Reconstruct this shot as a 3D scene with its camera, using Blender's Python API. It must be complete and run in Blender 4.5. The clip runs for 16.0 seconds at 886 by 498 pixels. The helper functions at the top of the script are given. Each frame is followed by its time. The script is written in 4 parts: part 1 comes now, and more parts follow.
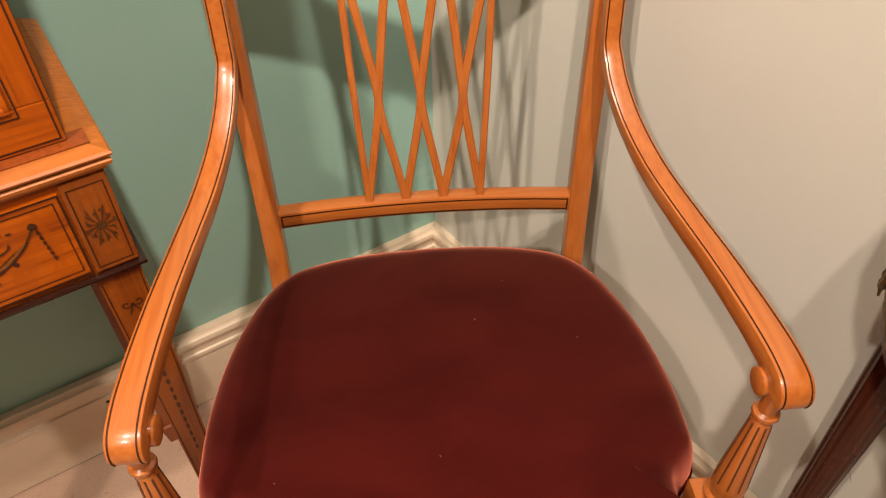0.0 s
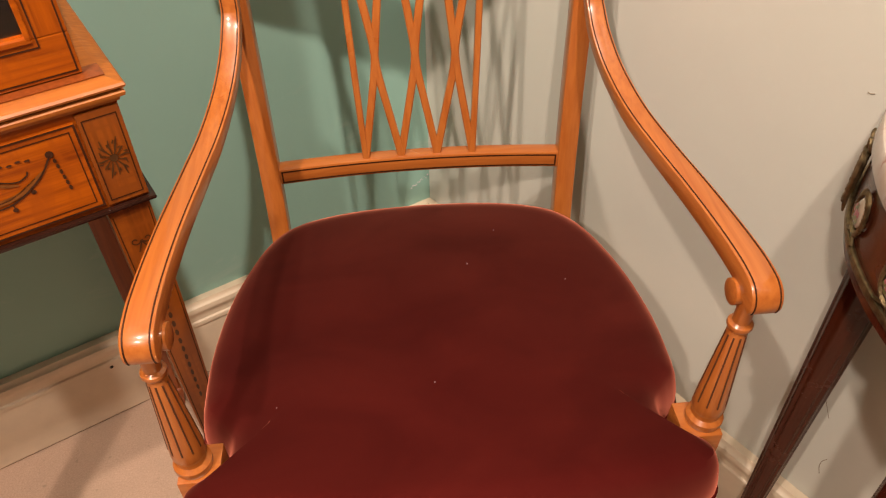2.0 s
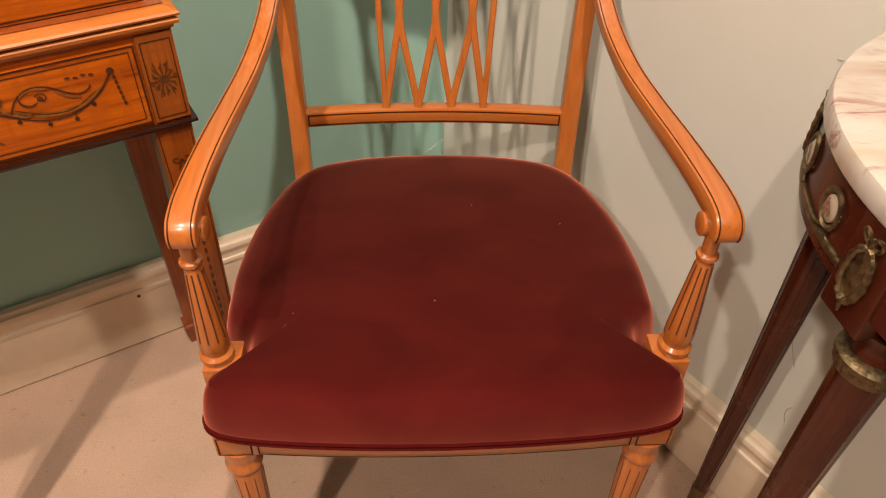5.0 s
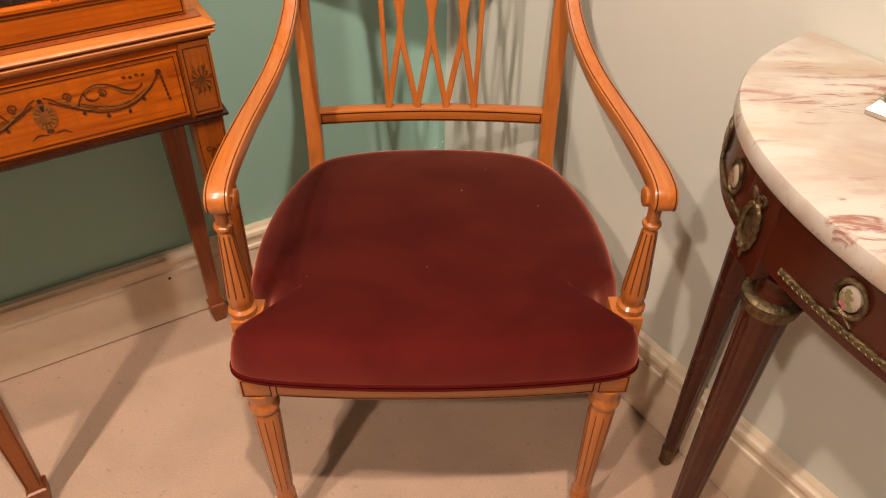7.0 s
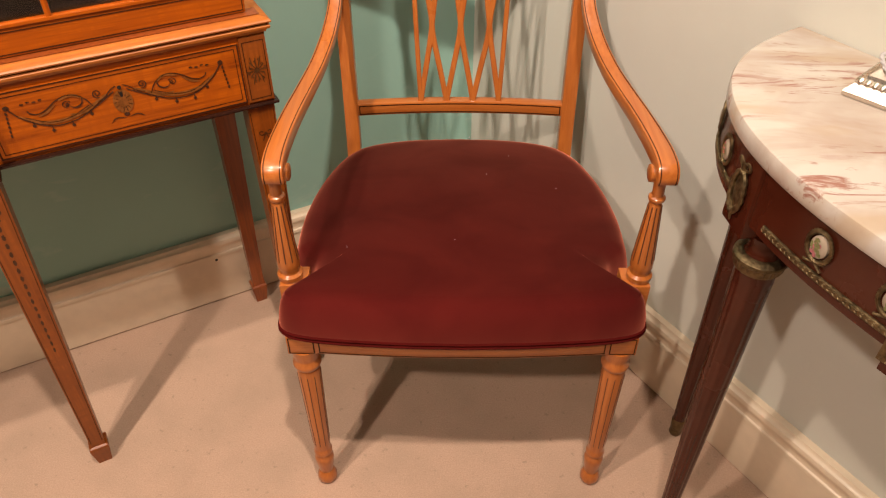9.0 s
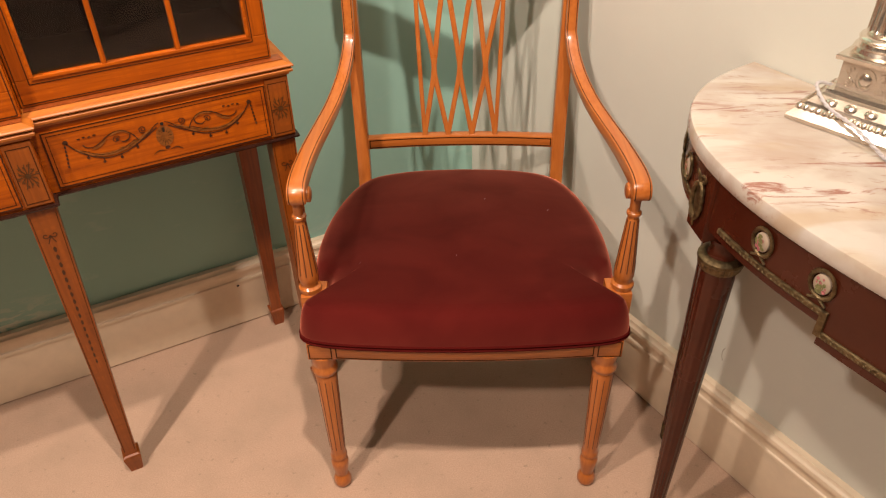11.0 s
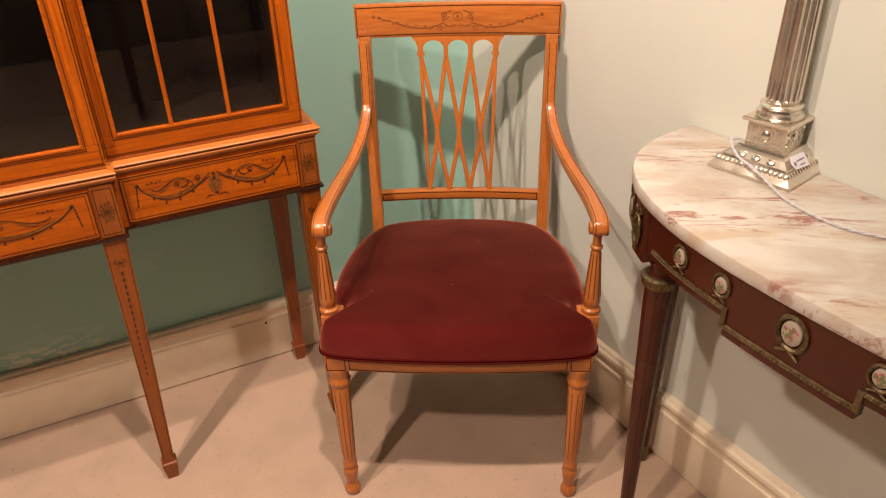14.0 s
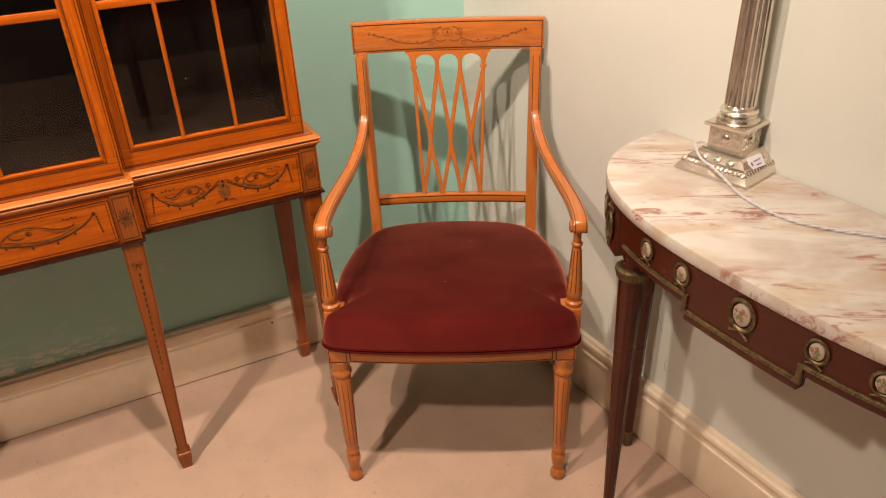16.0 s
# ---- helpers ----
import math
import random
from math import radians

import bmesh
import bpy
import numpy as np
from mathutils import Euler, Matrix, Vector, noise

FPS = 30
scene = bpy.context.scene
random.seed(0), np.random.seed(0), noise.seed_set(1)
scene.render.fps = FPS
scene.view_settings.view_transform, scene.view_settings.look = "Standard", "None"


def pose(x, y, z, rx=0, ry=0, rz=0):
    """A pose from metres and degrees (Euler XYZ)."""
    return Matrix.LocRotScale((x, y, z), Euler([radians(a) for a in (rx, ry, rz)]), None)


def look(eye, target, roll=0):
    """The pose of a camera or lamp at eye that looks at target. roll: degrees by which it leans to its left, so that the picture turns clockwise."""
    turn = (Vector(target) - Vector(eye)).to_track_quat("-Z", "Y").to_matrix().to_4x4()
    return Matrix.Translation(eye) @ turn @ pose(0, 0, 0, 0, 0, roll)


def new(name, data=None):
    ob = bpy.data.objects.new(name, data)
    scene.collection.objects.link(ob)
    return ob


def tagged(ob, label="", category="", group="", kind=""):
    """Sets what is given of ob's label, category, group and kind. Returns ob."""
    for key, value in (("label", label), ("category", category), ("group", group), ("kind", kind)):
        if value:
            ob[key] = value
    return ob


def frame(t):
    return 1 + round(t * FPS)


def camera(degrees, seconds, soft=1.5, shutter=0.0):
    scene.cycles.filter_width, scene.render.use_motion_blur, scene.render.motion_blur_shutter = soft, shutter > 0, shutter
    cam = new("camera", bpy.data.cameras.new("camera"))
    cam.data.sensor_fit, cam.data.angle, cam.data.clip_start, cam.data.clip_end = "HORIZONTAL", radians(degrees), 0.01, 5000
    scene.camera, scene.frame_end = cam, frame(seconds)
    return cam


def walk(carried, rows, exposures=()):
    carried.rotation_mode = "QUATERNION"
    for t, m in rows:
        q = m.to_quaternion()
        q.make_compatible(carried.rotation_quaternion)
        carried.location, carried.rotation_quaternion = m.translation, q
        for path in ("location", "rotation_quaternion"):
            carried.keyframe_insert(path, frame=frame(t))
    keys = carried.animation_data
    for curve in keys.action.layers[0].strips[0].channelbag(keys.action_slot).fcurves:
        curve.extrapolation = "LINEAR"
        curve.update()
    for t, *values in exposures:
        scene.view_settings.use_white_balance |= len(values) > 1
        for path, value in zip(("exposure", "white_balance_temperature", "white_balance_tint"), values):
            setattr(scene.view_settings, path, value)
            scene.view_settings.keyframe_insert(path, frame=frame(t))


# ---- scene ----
cam = camera(62.2, 16.0, 1.2)
PATH = [
    (0, (-0.023, -0.286, 1.207), (0.057, 1.157, -0.176), -0.7),
    (0.5, (-0.017, -0.308, 1.2), (0.062, 1.141, -0.177), -1.0),
    (1, (-0.023, -0.329, 1.189), (0.063, 1.129, -0.177), -1.0),
    (1.5, (-0.025, -0.351, 1.178), (0.07, 1.116, -0.178), -0.9),
    (2, (-0.027, -0.379, 1.171), (0.067, 1.096, -0.177), -0.7),
    (2.5, (-0.021, -0.402, 1.163), (0.068, 1.077, -0.181), -0.3),
    (3, (-0.023, -0.424, 1.162), (0.065, 1.055, -0.181), 0.2),
    (3.5, (-0.031, -0.448, 1.169), (0.059, 1.029, -0.177), 1.0),
    (4, (-0.044, -0.462, 1.175), (0.055, 1.013, -0.171), 1.9),
    (4.5, (-0.035, -0.477, 1.172), (0.043, 0.992, -0.183), 2.0),
    (7, (0.007, -0.663, 1.239), (0.026, 0.84, -0.08), 1.1),
    (7.5, (0.01, -0.702, 1.256), (0.01, 0.807, -0.057), 0.7),
    (8, (0.008, -0.747, 1.263), (-0.021, 0.764, -0.047), 0.3),
    (8.5, (0.007, -0.779, 1.269), (-0.032, 0.736, -0.036), 0.2),
    (9, (0.004, -0.792, 1.271), (-0.044, 0.731, -0.023), 0.0),
    (11.5, (0.022, -0.982, 1.331), (-0.051, 0.645, 0.17), -1.4),
    (12, (0.038, -1.032, 1.34), (-0.047, 0.623, 0.219), -1.5),
    (12.5, (0.048, -1.079, 1.346), (-0.048, 0.6, 0.263), -1.4),
    (13, (0.061, -1.118, 1.361), (-0.046, 0.581, 0.311), -1.3),
    (13.5, (0.072, -1.155, 1.374), (-0.045, 0.557, 0.347), -1.3),
    (14, (0.073, -1.195, 1.383), (-0.053, 0.523, 0.367), -1.6),
    (14.5, (0.081, -1.229, 1.394), (-0.048, 0.492, 0.383), -1.9),
    (15, (0.085, -1.256, 1.405), (-0.049, 0.465, 0.395), -2.2),
    (15.5, (0.096, -1.284, 1.42), (-0.041, 0.44, 0.415), -2.5),
    (16, (0.106, -1.306, 1.428), (-0.031, 0.421, 0.429), -2.6),
]
walk(cam, [(t, look(eye, target, roll)) for t, eye, target, roll in PATH])

# ---- light ----
scene.view_settings.exposure = 0.0
world = bpy.data.worlds.new("room_air")
world.use_nodes = True
world.node_tree.nodes["Background"].inputs[0].default_value = (1.0, 0.86, 0.70, 1)
world.node_tree.nodes["Background"].inputs[1].default_value = 0.01
scene.world = world


def spot_lamp(x, y, z, watts, size, colour=(1.0, 0.80, 0.655), target=None, cone=90):
    """A ceiling downlight: a wide one, or a spot with a soft cone, turned to a target."""
    data = bpy.data.lights.new("ceiling_lamp", "SPOT" if target else "POINT")
    data.energy, data.shadow_soft_size, data.color = watts, size, colour
    ob = new("ceiling_lamp", data)
    if target:
        data.spot_size, data.spot_blend = radians(cone), 1.0 if cone < 120 else 0.25
        ob.matrix_world = look((x, y, z), target)
    else:
        ob.location = (x, y, z)
    return ob


spot_lamp(-0.73, -0.73, 2.65, 124, 0.034, target=(-0.66, -0.43, 0.0), cone=150)
spot_lamp(0.10, -0.68, 2.65, 182, 0.034, target=(-0.50, 0.55, 0.80), cone=86)
spot_lamp(-0.98, -1.72, 2.65, 166, 0.05, target=(-0.85, -1.20, 0.0), cone=150)


# ---- materials ----
def nodes_of(name, rough=0.5, metal=0.0):
    m = bpy.data.materials.new(name)
    m.use_nodes = True
    nt = m.node_tree
    b = nt.nodes["Principled BSDF"]
    b.inputs["Roughness"].default_value, b.inputs["Metallic"].default_value = rough, metal
    return m, nt, b


def texco(nt, scale=(1, 1, 1), rot=(0, 0, 0)):
    co, mp = nt.nodes.new("ShaderNodeTexCoord"), nt.nodes.new("ShaderNodeMapping")
    mp.inputs["Scale"].default_value, mp.inputs["Rotation"].default_value = scale, rot
    nt.links.new(co.outputs["Object"], mp.inputs["Vector"])
    return mp.outputs["Vector"]


def noisy(nt, vec, scale, detail=4.0, rough=0.55, distort=0.0):
    n = nt.nodes.new("ShaderNodeTexNoise")
    n.inputs["Scale"].default_value, n.inputs["Detail"].default_value = scale, detail
    n.inputs["Roughness"].default_value, n.inputs["Distortion"].default_value = rough, distort
    nt.links.new(vec, n.inputs["Vector"])
    return n.outputs["Fac"]


def ramp(nt, fac, stops):
    r = nt.nodes.new("ShaderNodeValToRGB")
    while len(r.color_ramp.elements) < len(stops):
        r.color_ramp.elements.new(0.5)
    for e, (p, c) in zip(r.color_ramp.elements, stops):
        e.position, e.color = p, (*c, 1)
    nt.links.new(fac, r.inputs["Fac"])
    return r.outputs["Color"]


def mix(nt, fac, a, b, mode="MIX"):
    n = nt.nodes.new("ShaderNodeMix")
    n.data_type, n.blend_type = "RGBA", mode
    for sock, v in ((n.inputs[0], fac), (n.inputs[6], a), (n.inputs[7], b)):
        if isinstance(v, (int, float)):
            sock.default_value = v
        elif isinstance(v, tuple):
            sock.default_value = (*v, 1)
        else:
            nt.links.new(v, sock)
    return n.outputs[2]


def bump(nt, b, height, strength, dist):
    n = nt.nodes.new("ShaderNodeBump")
    n.inputs["Strength"].default_value, n.inputs["Distance"].default_value = strength, dist
    nt.links.new(height, n.inputs["Height"])
    nt.links.new(n.outputs["Normal"], b.inputs["Normal"])


def span(nt, fac, a, b, lo, hi):
    n = nt.nodes.new("ShaderNodeMapRange")
    for i, v in ((1, a), (2, b), (3, lo), (4, hi)):
        n.inputs[i].default_value = v
    nt.links.new(fac, n.inputs[0])
    return n.outputs[0]


def wood(name, light, dark, axis, rough=0.3, coat=0.5, figure=0.35, relief=0.08):
    """Polished wood with its grain along one axis of the thing."""
    m, nt, b = nodes_of(name, rough)
    s = [60.0, 60.0, 60.0]
    s["xyz".index(axis)] = 2.5
    fine = noisy(nt, texco(nt, s), 3.0, 4, 0.55, 0.15)
    s2 = [5.0, 5.0, 5.0]
    s2["xyz".index(axis)] = 26.0
    curl = noisy(nt, texco(nt, s2), 2.2, 3, 0.5, 1.0)
    big = noisy(nt, texco(nt), 5.0, 2)
    c = ramp(nt, fine, [(0.30, dark), (0.62, light)])
    mid = tuple((p + q) * 0.5 for p, q in zip(light, dark))
    if figure:
        c = mix(nt, span(nt, curl, 0.44, 0.60, 0.0, figure), c, mid)
    c = mix(nt, span(nt, big, 0.35, 0.7, 0.0, 0.30), c, tuple(v * 0.72 for v in light))
    nt.links.new(c, b.inputs["Base Color"])
    b.inputs["Coat Weight"].default_value, b.inputs["Coat Roughness"].default_value = coat, 0.12
    nt.links.new(span(nt, curl if figure else big, 0.3, 0.7, rough - 0.03, rough + 0.05), b.inputs["Roughness"])
    if relief:
        bump(nt, b, fine, relief, 0.001)
    return m


SATIN_L, SATIN_D = (0.458, 0.141, 0.027), (0.360, 0.095, 0.016)
satin = {a: wood("satinwood_" + a, SATIN_L, SATIN_D, a, 0.3, 0.5, 0.0, 0.0) for a in "xyz"}
CAB_L, CAB_D = (0.425, 0.091, 0.002), (0.19, 0.032, 0.0015)
cabwood = {a: wood("cabinet_satinwood_" + a, CAB_L, CAB_D, a, 0.34, 0.05, 0.6) for a in "xyz"}
for m in cabwood.values():
    m.node_tree.nodes["Principled BSDF"].inputs["Specular IOR Level"].default_value = 0.28
# cabinet wood made paler: the overhead light on the moulding is in its colour
lit_mouldwood = wood("cabinet_moulding_lit", (0.50, 0.155, 0.018), (0.30, 0.075, 0.006), "x", 0.46, 0.0, 0.5)
cabcross = wood("cabinet_crossbanding", (0.27, 0.066, 0.005), (0.15, 0.032, 0.002), "z", 0.34, 0.14, 0.9)
legwood = wood("cabinet_leg_wood", (0.29, 0.066, 0.011), (0.16, 0.031, 0.005), "z", 0.38, 0.35)


def plain(name, colour, rough=0.5, metal=0.0, vary=0.25, scale=30.0, relief=0.0):
    m, nt, b = nodes_of(name, rough, metal)
    n = noisy(nt, texco(nt), scale, 5)
    c = ramp(nt, n, [(0.3, tuple(v * (1 - vary) for v in colour)), (0.7, colour)])
    nt.links.new(c, b.inputs["Base Color"])
    nt.links.new(span(nt, n, 0.3, 0.7, rough * 0.85, min(1.0, rough * 1.25)), b.inputs["Roughness"])
    if relief:
        bump(nt, b, n, relief, 0.002)
    return m


mahog = {a: plain("mahogany_" + a, (0.064, 0.0130, 0.0052), 0.24, 0, 0.30, 14) for a in "xz"}
for m in mahog.values():
    m.node_tree.nodes["Principled BSDF"].inputs["Specular IOR Level"].default_value = 0.38
ebony = plain("ebony_line", (0.052, 0.016, 0.006), 0.55)
brown_line = plain("brown_stringing", (0.100, 0.030, 0.009), 0.5)
lip_wood = plain("polished_dark_lip", (0.030, 0.010, 0.006), 0.16, 0, 0.3, 40)
ebony.node_tree.nodes["Principled BSDF"].inputs["Specular IOR Level"].default_value = 0.15
inlay = plain("stained_inlay", (0.060, 0.018, 0.005), 0.4, vary=0.5, scale=160)
inlay_pale = plain("shaded_inlay", (0.26, 0.080, 0.010), 0.4, vary=0.5, scale=120)
inlay_crest = plain("crest_inlay", (0.275, 0.085, 0.018), 0.4, vary=0.5, scale=120)
inlay_olive = plain("olive_inlay", (0.090, 0.034, 0.008), 0.4, vary=0.5, scale=160)
brass = plain("gilt_brass", (0.28, 0.208, 0.110), 0.48, 1.0, 0.65, 150, 0.7)
silver = plain("silver_plate", (0.78, 0.70, 0.60), 0.20, 0.90, 0.15, 40, 0.05)
porcelain = plain("porcelain", (0.36, 0.29, 0.22), 0.15, 0, 0.1)
rose_paint = plain("rose_paint", (0.50, 0.16, 0.18), 0.2, 0, 0.5, 300)
leaf_paint = plain("leaf_paint", (0.20, 0.20, 0.08), 0.2, 0, 0.5, 300)
# near-black: the shade inside the glazed case is put into this colour
case_shade = plain("cabinet_inside_shade", (0.007, 0.004, 0.003), 0.55, 0, 0.4, 12)
paper = plain("card_tag", (0.72, 0.70, 0.74), 0.7, 0, 0.05)
violet = plain("violet_ink", (0.20, 0.10, 0.30), 0.7, 0, 0.05)
flex_mat = plain("braided_flex", (0.58, 0.56, 0.58), 0.6, 0, 0.3, 400)
black = plain("keyhole_black", (0.01, 0.008, 0.006), 0.6)


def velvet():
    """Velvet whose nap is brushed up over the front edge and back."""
    m, nt, b = nodes_of("red_velvet", 0.9)
    pile = noisy(nt, texco(nt), 420, 3)
    brush = noisy(nt, texco(nt, (1.0, 1.6, 1.0)), 7, 3, 0.5, 0.6)
    c = ramp(nt, brush, [(0.30, (0.055, 0.0042, 0.0036)), (0.72, (0.081, 0.0072, 0.0057))])
    nt.links.new(c, b.inputs["Base Color"])
    b.inputs["Specular IOR Level"].default_value = 0.06
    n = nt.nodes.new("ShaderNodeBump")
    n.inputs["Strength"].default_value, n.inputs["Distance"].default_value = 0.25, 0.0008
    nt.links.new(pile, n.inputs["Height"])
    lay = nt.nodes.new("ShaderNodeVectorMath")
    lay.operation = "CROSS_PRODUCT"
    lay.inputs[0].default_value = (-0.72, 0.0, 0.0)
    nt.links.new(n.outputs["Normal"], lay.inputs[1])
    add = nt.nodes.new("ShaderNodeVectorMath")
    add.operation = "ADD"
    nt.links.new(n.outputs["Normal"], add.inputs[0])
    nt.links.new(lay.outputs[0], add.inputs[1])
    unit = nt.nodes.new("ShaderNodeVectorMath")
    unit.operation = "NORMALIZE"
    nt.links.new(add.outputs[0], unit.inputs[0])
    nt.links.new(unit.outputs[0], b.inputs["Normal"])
    nap = nt.nodes.new("ShaderNodeBsdfSheen")
    nap.inputs["Roughness"].default_value = 0.42
    nt.links.new(ramp(nt, brush, [(0.30, (0.55, 0.165, 0.105)), (0.72, (0.80, 0.25, 0.163))]), nap.inputs["Color"])
    both = nt.nodes.new("ShaderNodeAddShader")
    nt.links.new(b.outputs[0], both.inputs[0])
    nt.links.new(nap.outputs[0], both.inputs[1])
    nt.links.new(both.outputs[0], nt.nodes["Material Output"].inputs["Surface"])
    return m


case_shade.node_tree.nodes["Principled BSDF"].inputs["Specular IOR Level"].default_value = 0.08
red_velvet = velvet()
red_piping = plain("velvet_piping", (0.080, 0.006, 0.005), 1.0)
red_piping.node_tree.nodes["Principled BSDF"].inputs["Specular IOR Level"].default_value = 0.05


def carpet():
    m, nt, b = nodes_of("beige_carpet", 0.95)
    v = texco(nt)
    pile, patch, stain = noisy(nt, v, 330, 4, 0.7), noisy(nt, v, 7, 4), noisy(nt, v, 60, 3, 0.6)
    c = ramp(nt, pile, [(0.25, (0.400, 0.262, 0.184)), (0.75, (0.572, 0.396, 0.294))])
    c = mix(nt, span(nt, patch, 0.42, 0.75, 0, 0.45), c, (0.33, 0.24, 0.17))
    c = mix(nt, span(nt, stain, 0.64, 0.72, 0, 0.5), c, (0.23, 0.17, 0.12))
    nt.links.new(c, b.inputs["Base Color"])
    b.inputs["Sheen Weight"].default_value = 0.2
    bump(nt, b, pile, 0.4, 0.003)
    return m


def paint(name, colour, second, chips=False):
    m, nt, b = nodes_of(name, 0.55)
    v = texco(nt)
    roll, cloud = noisy(nt, v, 130, 4), noisy(nt, v, 2.3, 4)
    c = ramp(nt, cloud, [(0.32, colour), (0.70, second)])
    if chips:
        sep = nt.nodes.new("ShaderNodeSeparateXYZ")
        nt.links.new(v, sep.inputs[0])
        low = span(nt, sep.outputs[2], 0.20, 0.27, 1.0, 0.0)
        left = span(nt, sep.outputs[0], 2.95, 3.15, 1.0, 0.0)
        flake = noisy(nt, texco(nt, (1.0, 1.0, 3.0)), 22, 5, 0.65)
        mul = nt.nodes.new("ShaderNodeMath")
        mul.operation = "MULTIPLY"
        nt.links.new(low, mul.inputs[0])
        nt.links.new(span(nt, flake, 0.50, 0.53, 0.0, 0.85), mul.inputs[1])
        mul2 = nt.nodes.new("ShaderNodeMath")
        mul2.operation = "MULTIPLY"
        nt.links.new(mul.outputs[0], mul2.inputs[0])
        nt.links.new(left, mul2.inputs[1])
        c = mix(nt, mul2.outputs[0], c, (0.74, 0.72, 0.60))
        rub = noisy(nt, texco(nt, (1.0, 1.0, 2.2)), 5.5, 4, 0.6, 0.8)
        below = span(nt, sep.outputs[2], 0.45, 0.62, 1.0, 0.0)
        c = mix(nt, times(nt, span(nt, rub, 0.60, 0.72, 0.0, 0.30), below), c, (0.62, 0.72, 0.64))
    nt.links.new(c, b.inputs["Base Color"])
    bump(nt, b, roll, 0.10, 0.002)
    return m


def along_grain(nt, turn, lengths):
    """Coordinates turned about z, then scaled by the given lengths."""
    co, mp = nt.nodes.new("ShaderNodeTexCoord"), nt.nodes.new("ShaderNodeMapping")
    mp.vector_type = "TEXTURE"
    mp.inputs["Rotation"].default_value, mp.inputs["Scale"].default_value = (0, 0, radians(turn)), lengths
    nt.links.new(co.outputs["Object"], mp.inputs["Vector"])
    return mp.outputs["Vector"]


def times(nt, a, b):
    n = nt.nodes.new("ShaderNodeMath")
    n.operation = "MULTIPLY"
    nt.links.new(a, n.inputs[0])
    nt.links.new(b, n.inputs[1])
    return n.outputs[0]


def marble():
    """Cream marble with broken rosy veins that run across the top."""
    m, nt, b = nodes_of("rose_marble", 0.20)
    cloud = noisy(nt, along_grain(nt, 52, (0.30, 0.13, 0.2)), 1.5, 4, 0.55, 0.7)
    tan = noisy(nt, along_grain(nt, 58, (0.36, 0.16, 0.2)), 1.7, 3, 0.5, 0.4)
    vein = noisy(nt, along_grain(nt, 54, (0.110, 0.024, 0.03)), 1.0, 6, 0.70, 0.85)
    where = noisy(nt, along_grain(nt, 52, (0.30, 0.13, 0.1)), 1.3, 2, 0.5)
    hair = noisy(nt, along_grain(nt, 47, (0.045, 0.008, 0.02)), 1.0, 4, 0.6, 0.6)
    c = ramp(nt, cloud, [(0.36, (0.405, 0.325, 0.270)), (0.48, (0.455, 0.395, 0.345)), (0.60, (0.520, 0.480, 0.435))])
    c = mix(nt, span(nt, tan, 0.52, 0.64, 0.0, 0.60), c, (0.43, 0.325, 0.215))
    amount = times(nt, span(nt, vein, 0.530, 0.615, 0.0, 1.0), span(nt, where, 0.47, 0.58, 0.03, 1.0))
    c = mix(nt, amount, c, (0.29, 0.140, 0.108))
    fleck = times(nt, span(nt, hair, 0.60, 0.68, 0.0, 0.7), span(nt, where, 0.44, 0.56, 0.10, 1.0))
    c = mix(nt, fleck, c, (0.27, 0.135, 0.105))
    nt.links.new(c, b.inputs["Base Color"])
    b.inputs["Coat Weight"].default_value, b.inputs["Coat Roughness"].default_value = 0.12, 0.08
    return m


def glass():
    m, nt, b = nodes_of("cabinet_glass", 0.02)
    b.inputs["Base Color"].default_value = (0.75, 0.72, 0.68, 1)
    b.inputs["Transmission Weight"].default_value = 1.0
    b.inputs["IOR"].default_value = 1.45
    return m


beige_carpet = carpet()
green_paint = paint("green_wall_paint", (0.290, 0.515, 0.450), (0.335, 0.568, 0.502), True)
cream_paint = paint("cream_wall_paint", (0.552, 0.562, 0.508), (0.605, 0.610, 0.548))
white_paint = paint("white_ceiling_paint", (0.66, 0.63, 0.58), (0.72, 0.69, 0.64))
# near-black brown: the gloom of the far room is put into the colour
unlit_wall_paint = paint("unlit_room_wall_paint", (0.040, 0.030, 0.022), (0.055, 0.042, 0.031))
gloss_paint = plain("skirting_gloss_paint", (0.80, 0.67, 0.505), 0.35, 0, 0.12, 18, 0.05)
rose_marble = marble()
pane_glass = glass()


# ---- mesh helpers ----
def part(name, bm, material, parent=None, label="", smooth=True):
    me = bpy.data.meshes.new(name)
    bmesh.ops.recalc_face_normals(bm, faces=bm.faces)
    bm.to_mesh(me)
    bm.free()
    me.materials.append(material)
    if smooth:
        me.shade_smooth()
        me.set_sharp_from_angle(angle=radians(38))
    ob = new(name, me)
    ob.parent = parent
    if label:
        ob["label"] = label
    if name in SMALL:
        ob["kind"] = "stuff"
    return ob


SMALL = ("marquetry", "shaded_marquetry", "gilt_leaf_frame", "painted_roses", "painted_leaves", "gadroon_border", "relief", "scrollwork", "lint", "printed_bars")


def thing(name, m, label, category, group=""):
    ob = new(name)
    ob.matrix_world = m
    return tagged(ob, label, category, group)


def box(bm, x0, x1, y0, y1, z0, z1, bevel=0.0):
    vs = [bm.verts.new(p) for p in ((x0, y0, z0), (x1, y0, z0), (x1, y1, z0), (x0, y1, z0), (x0, y0, z1), (x1, y0, z1), (x1, y1, z1), (x0, y1, z1))]
    fs = [bm.faces.new([vs[i] for i in f]) for f in ((0, 3, 2, 1), (4, 5, 6, 7), (0, 1, 5, 4), (1, 2, 6, 5), (2, 3, 7, 6), (3, 0, 4, 7))]
    if bevel:
        es = list({e for f in fs for e in f.edges})
        bmesh.ops.bevel(bm, geom=es, offset=bevel, segments=2, affect="EDGES", profile=0.6)
    return bm


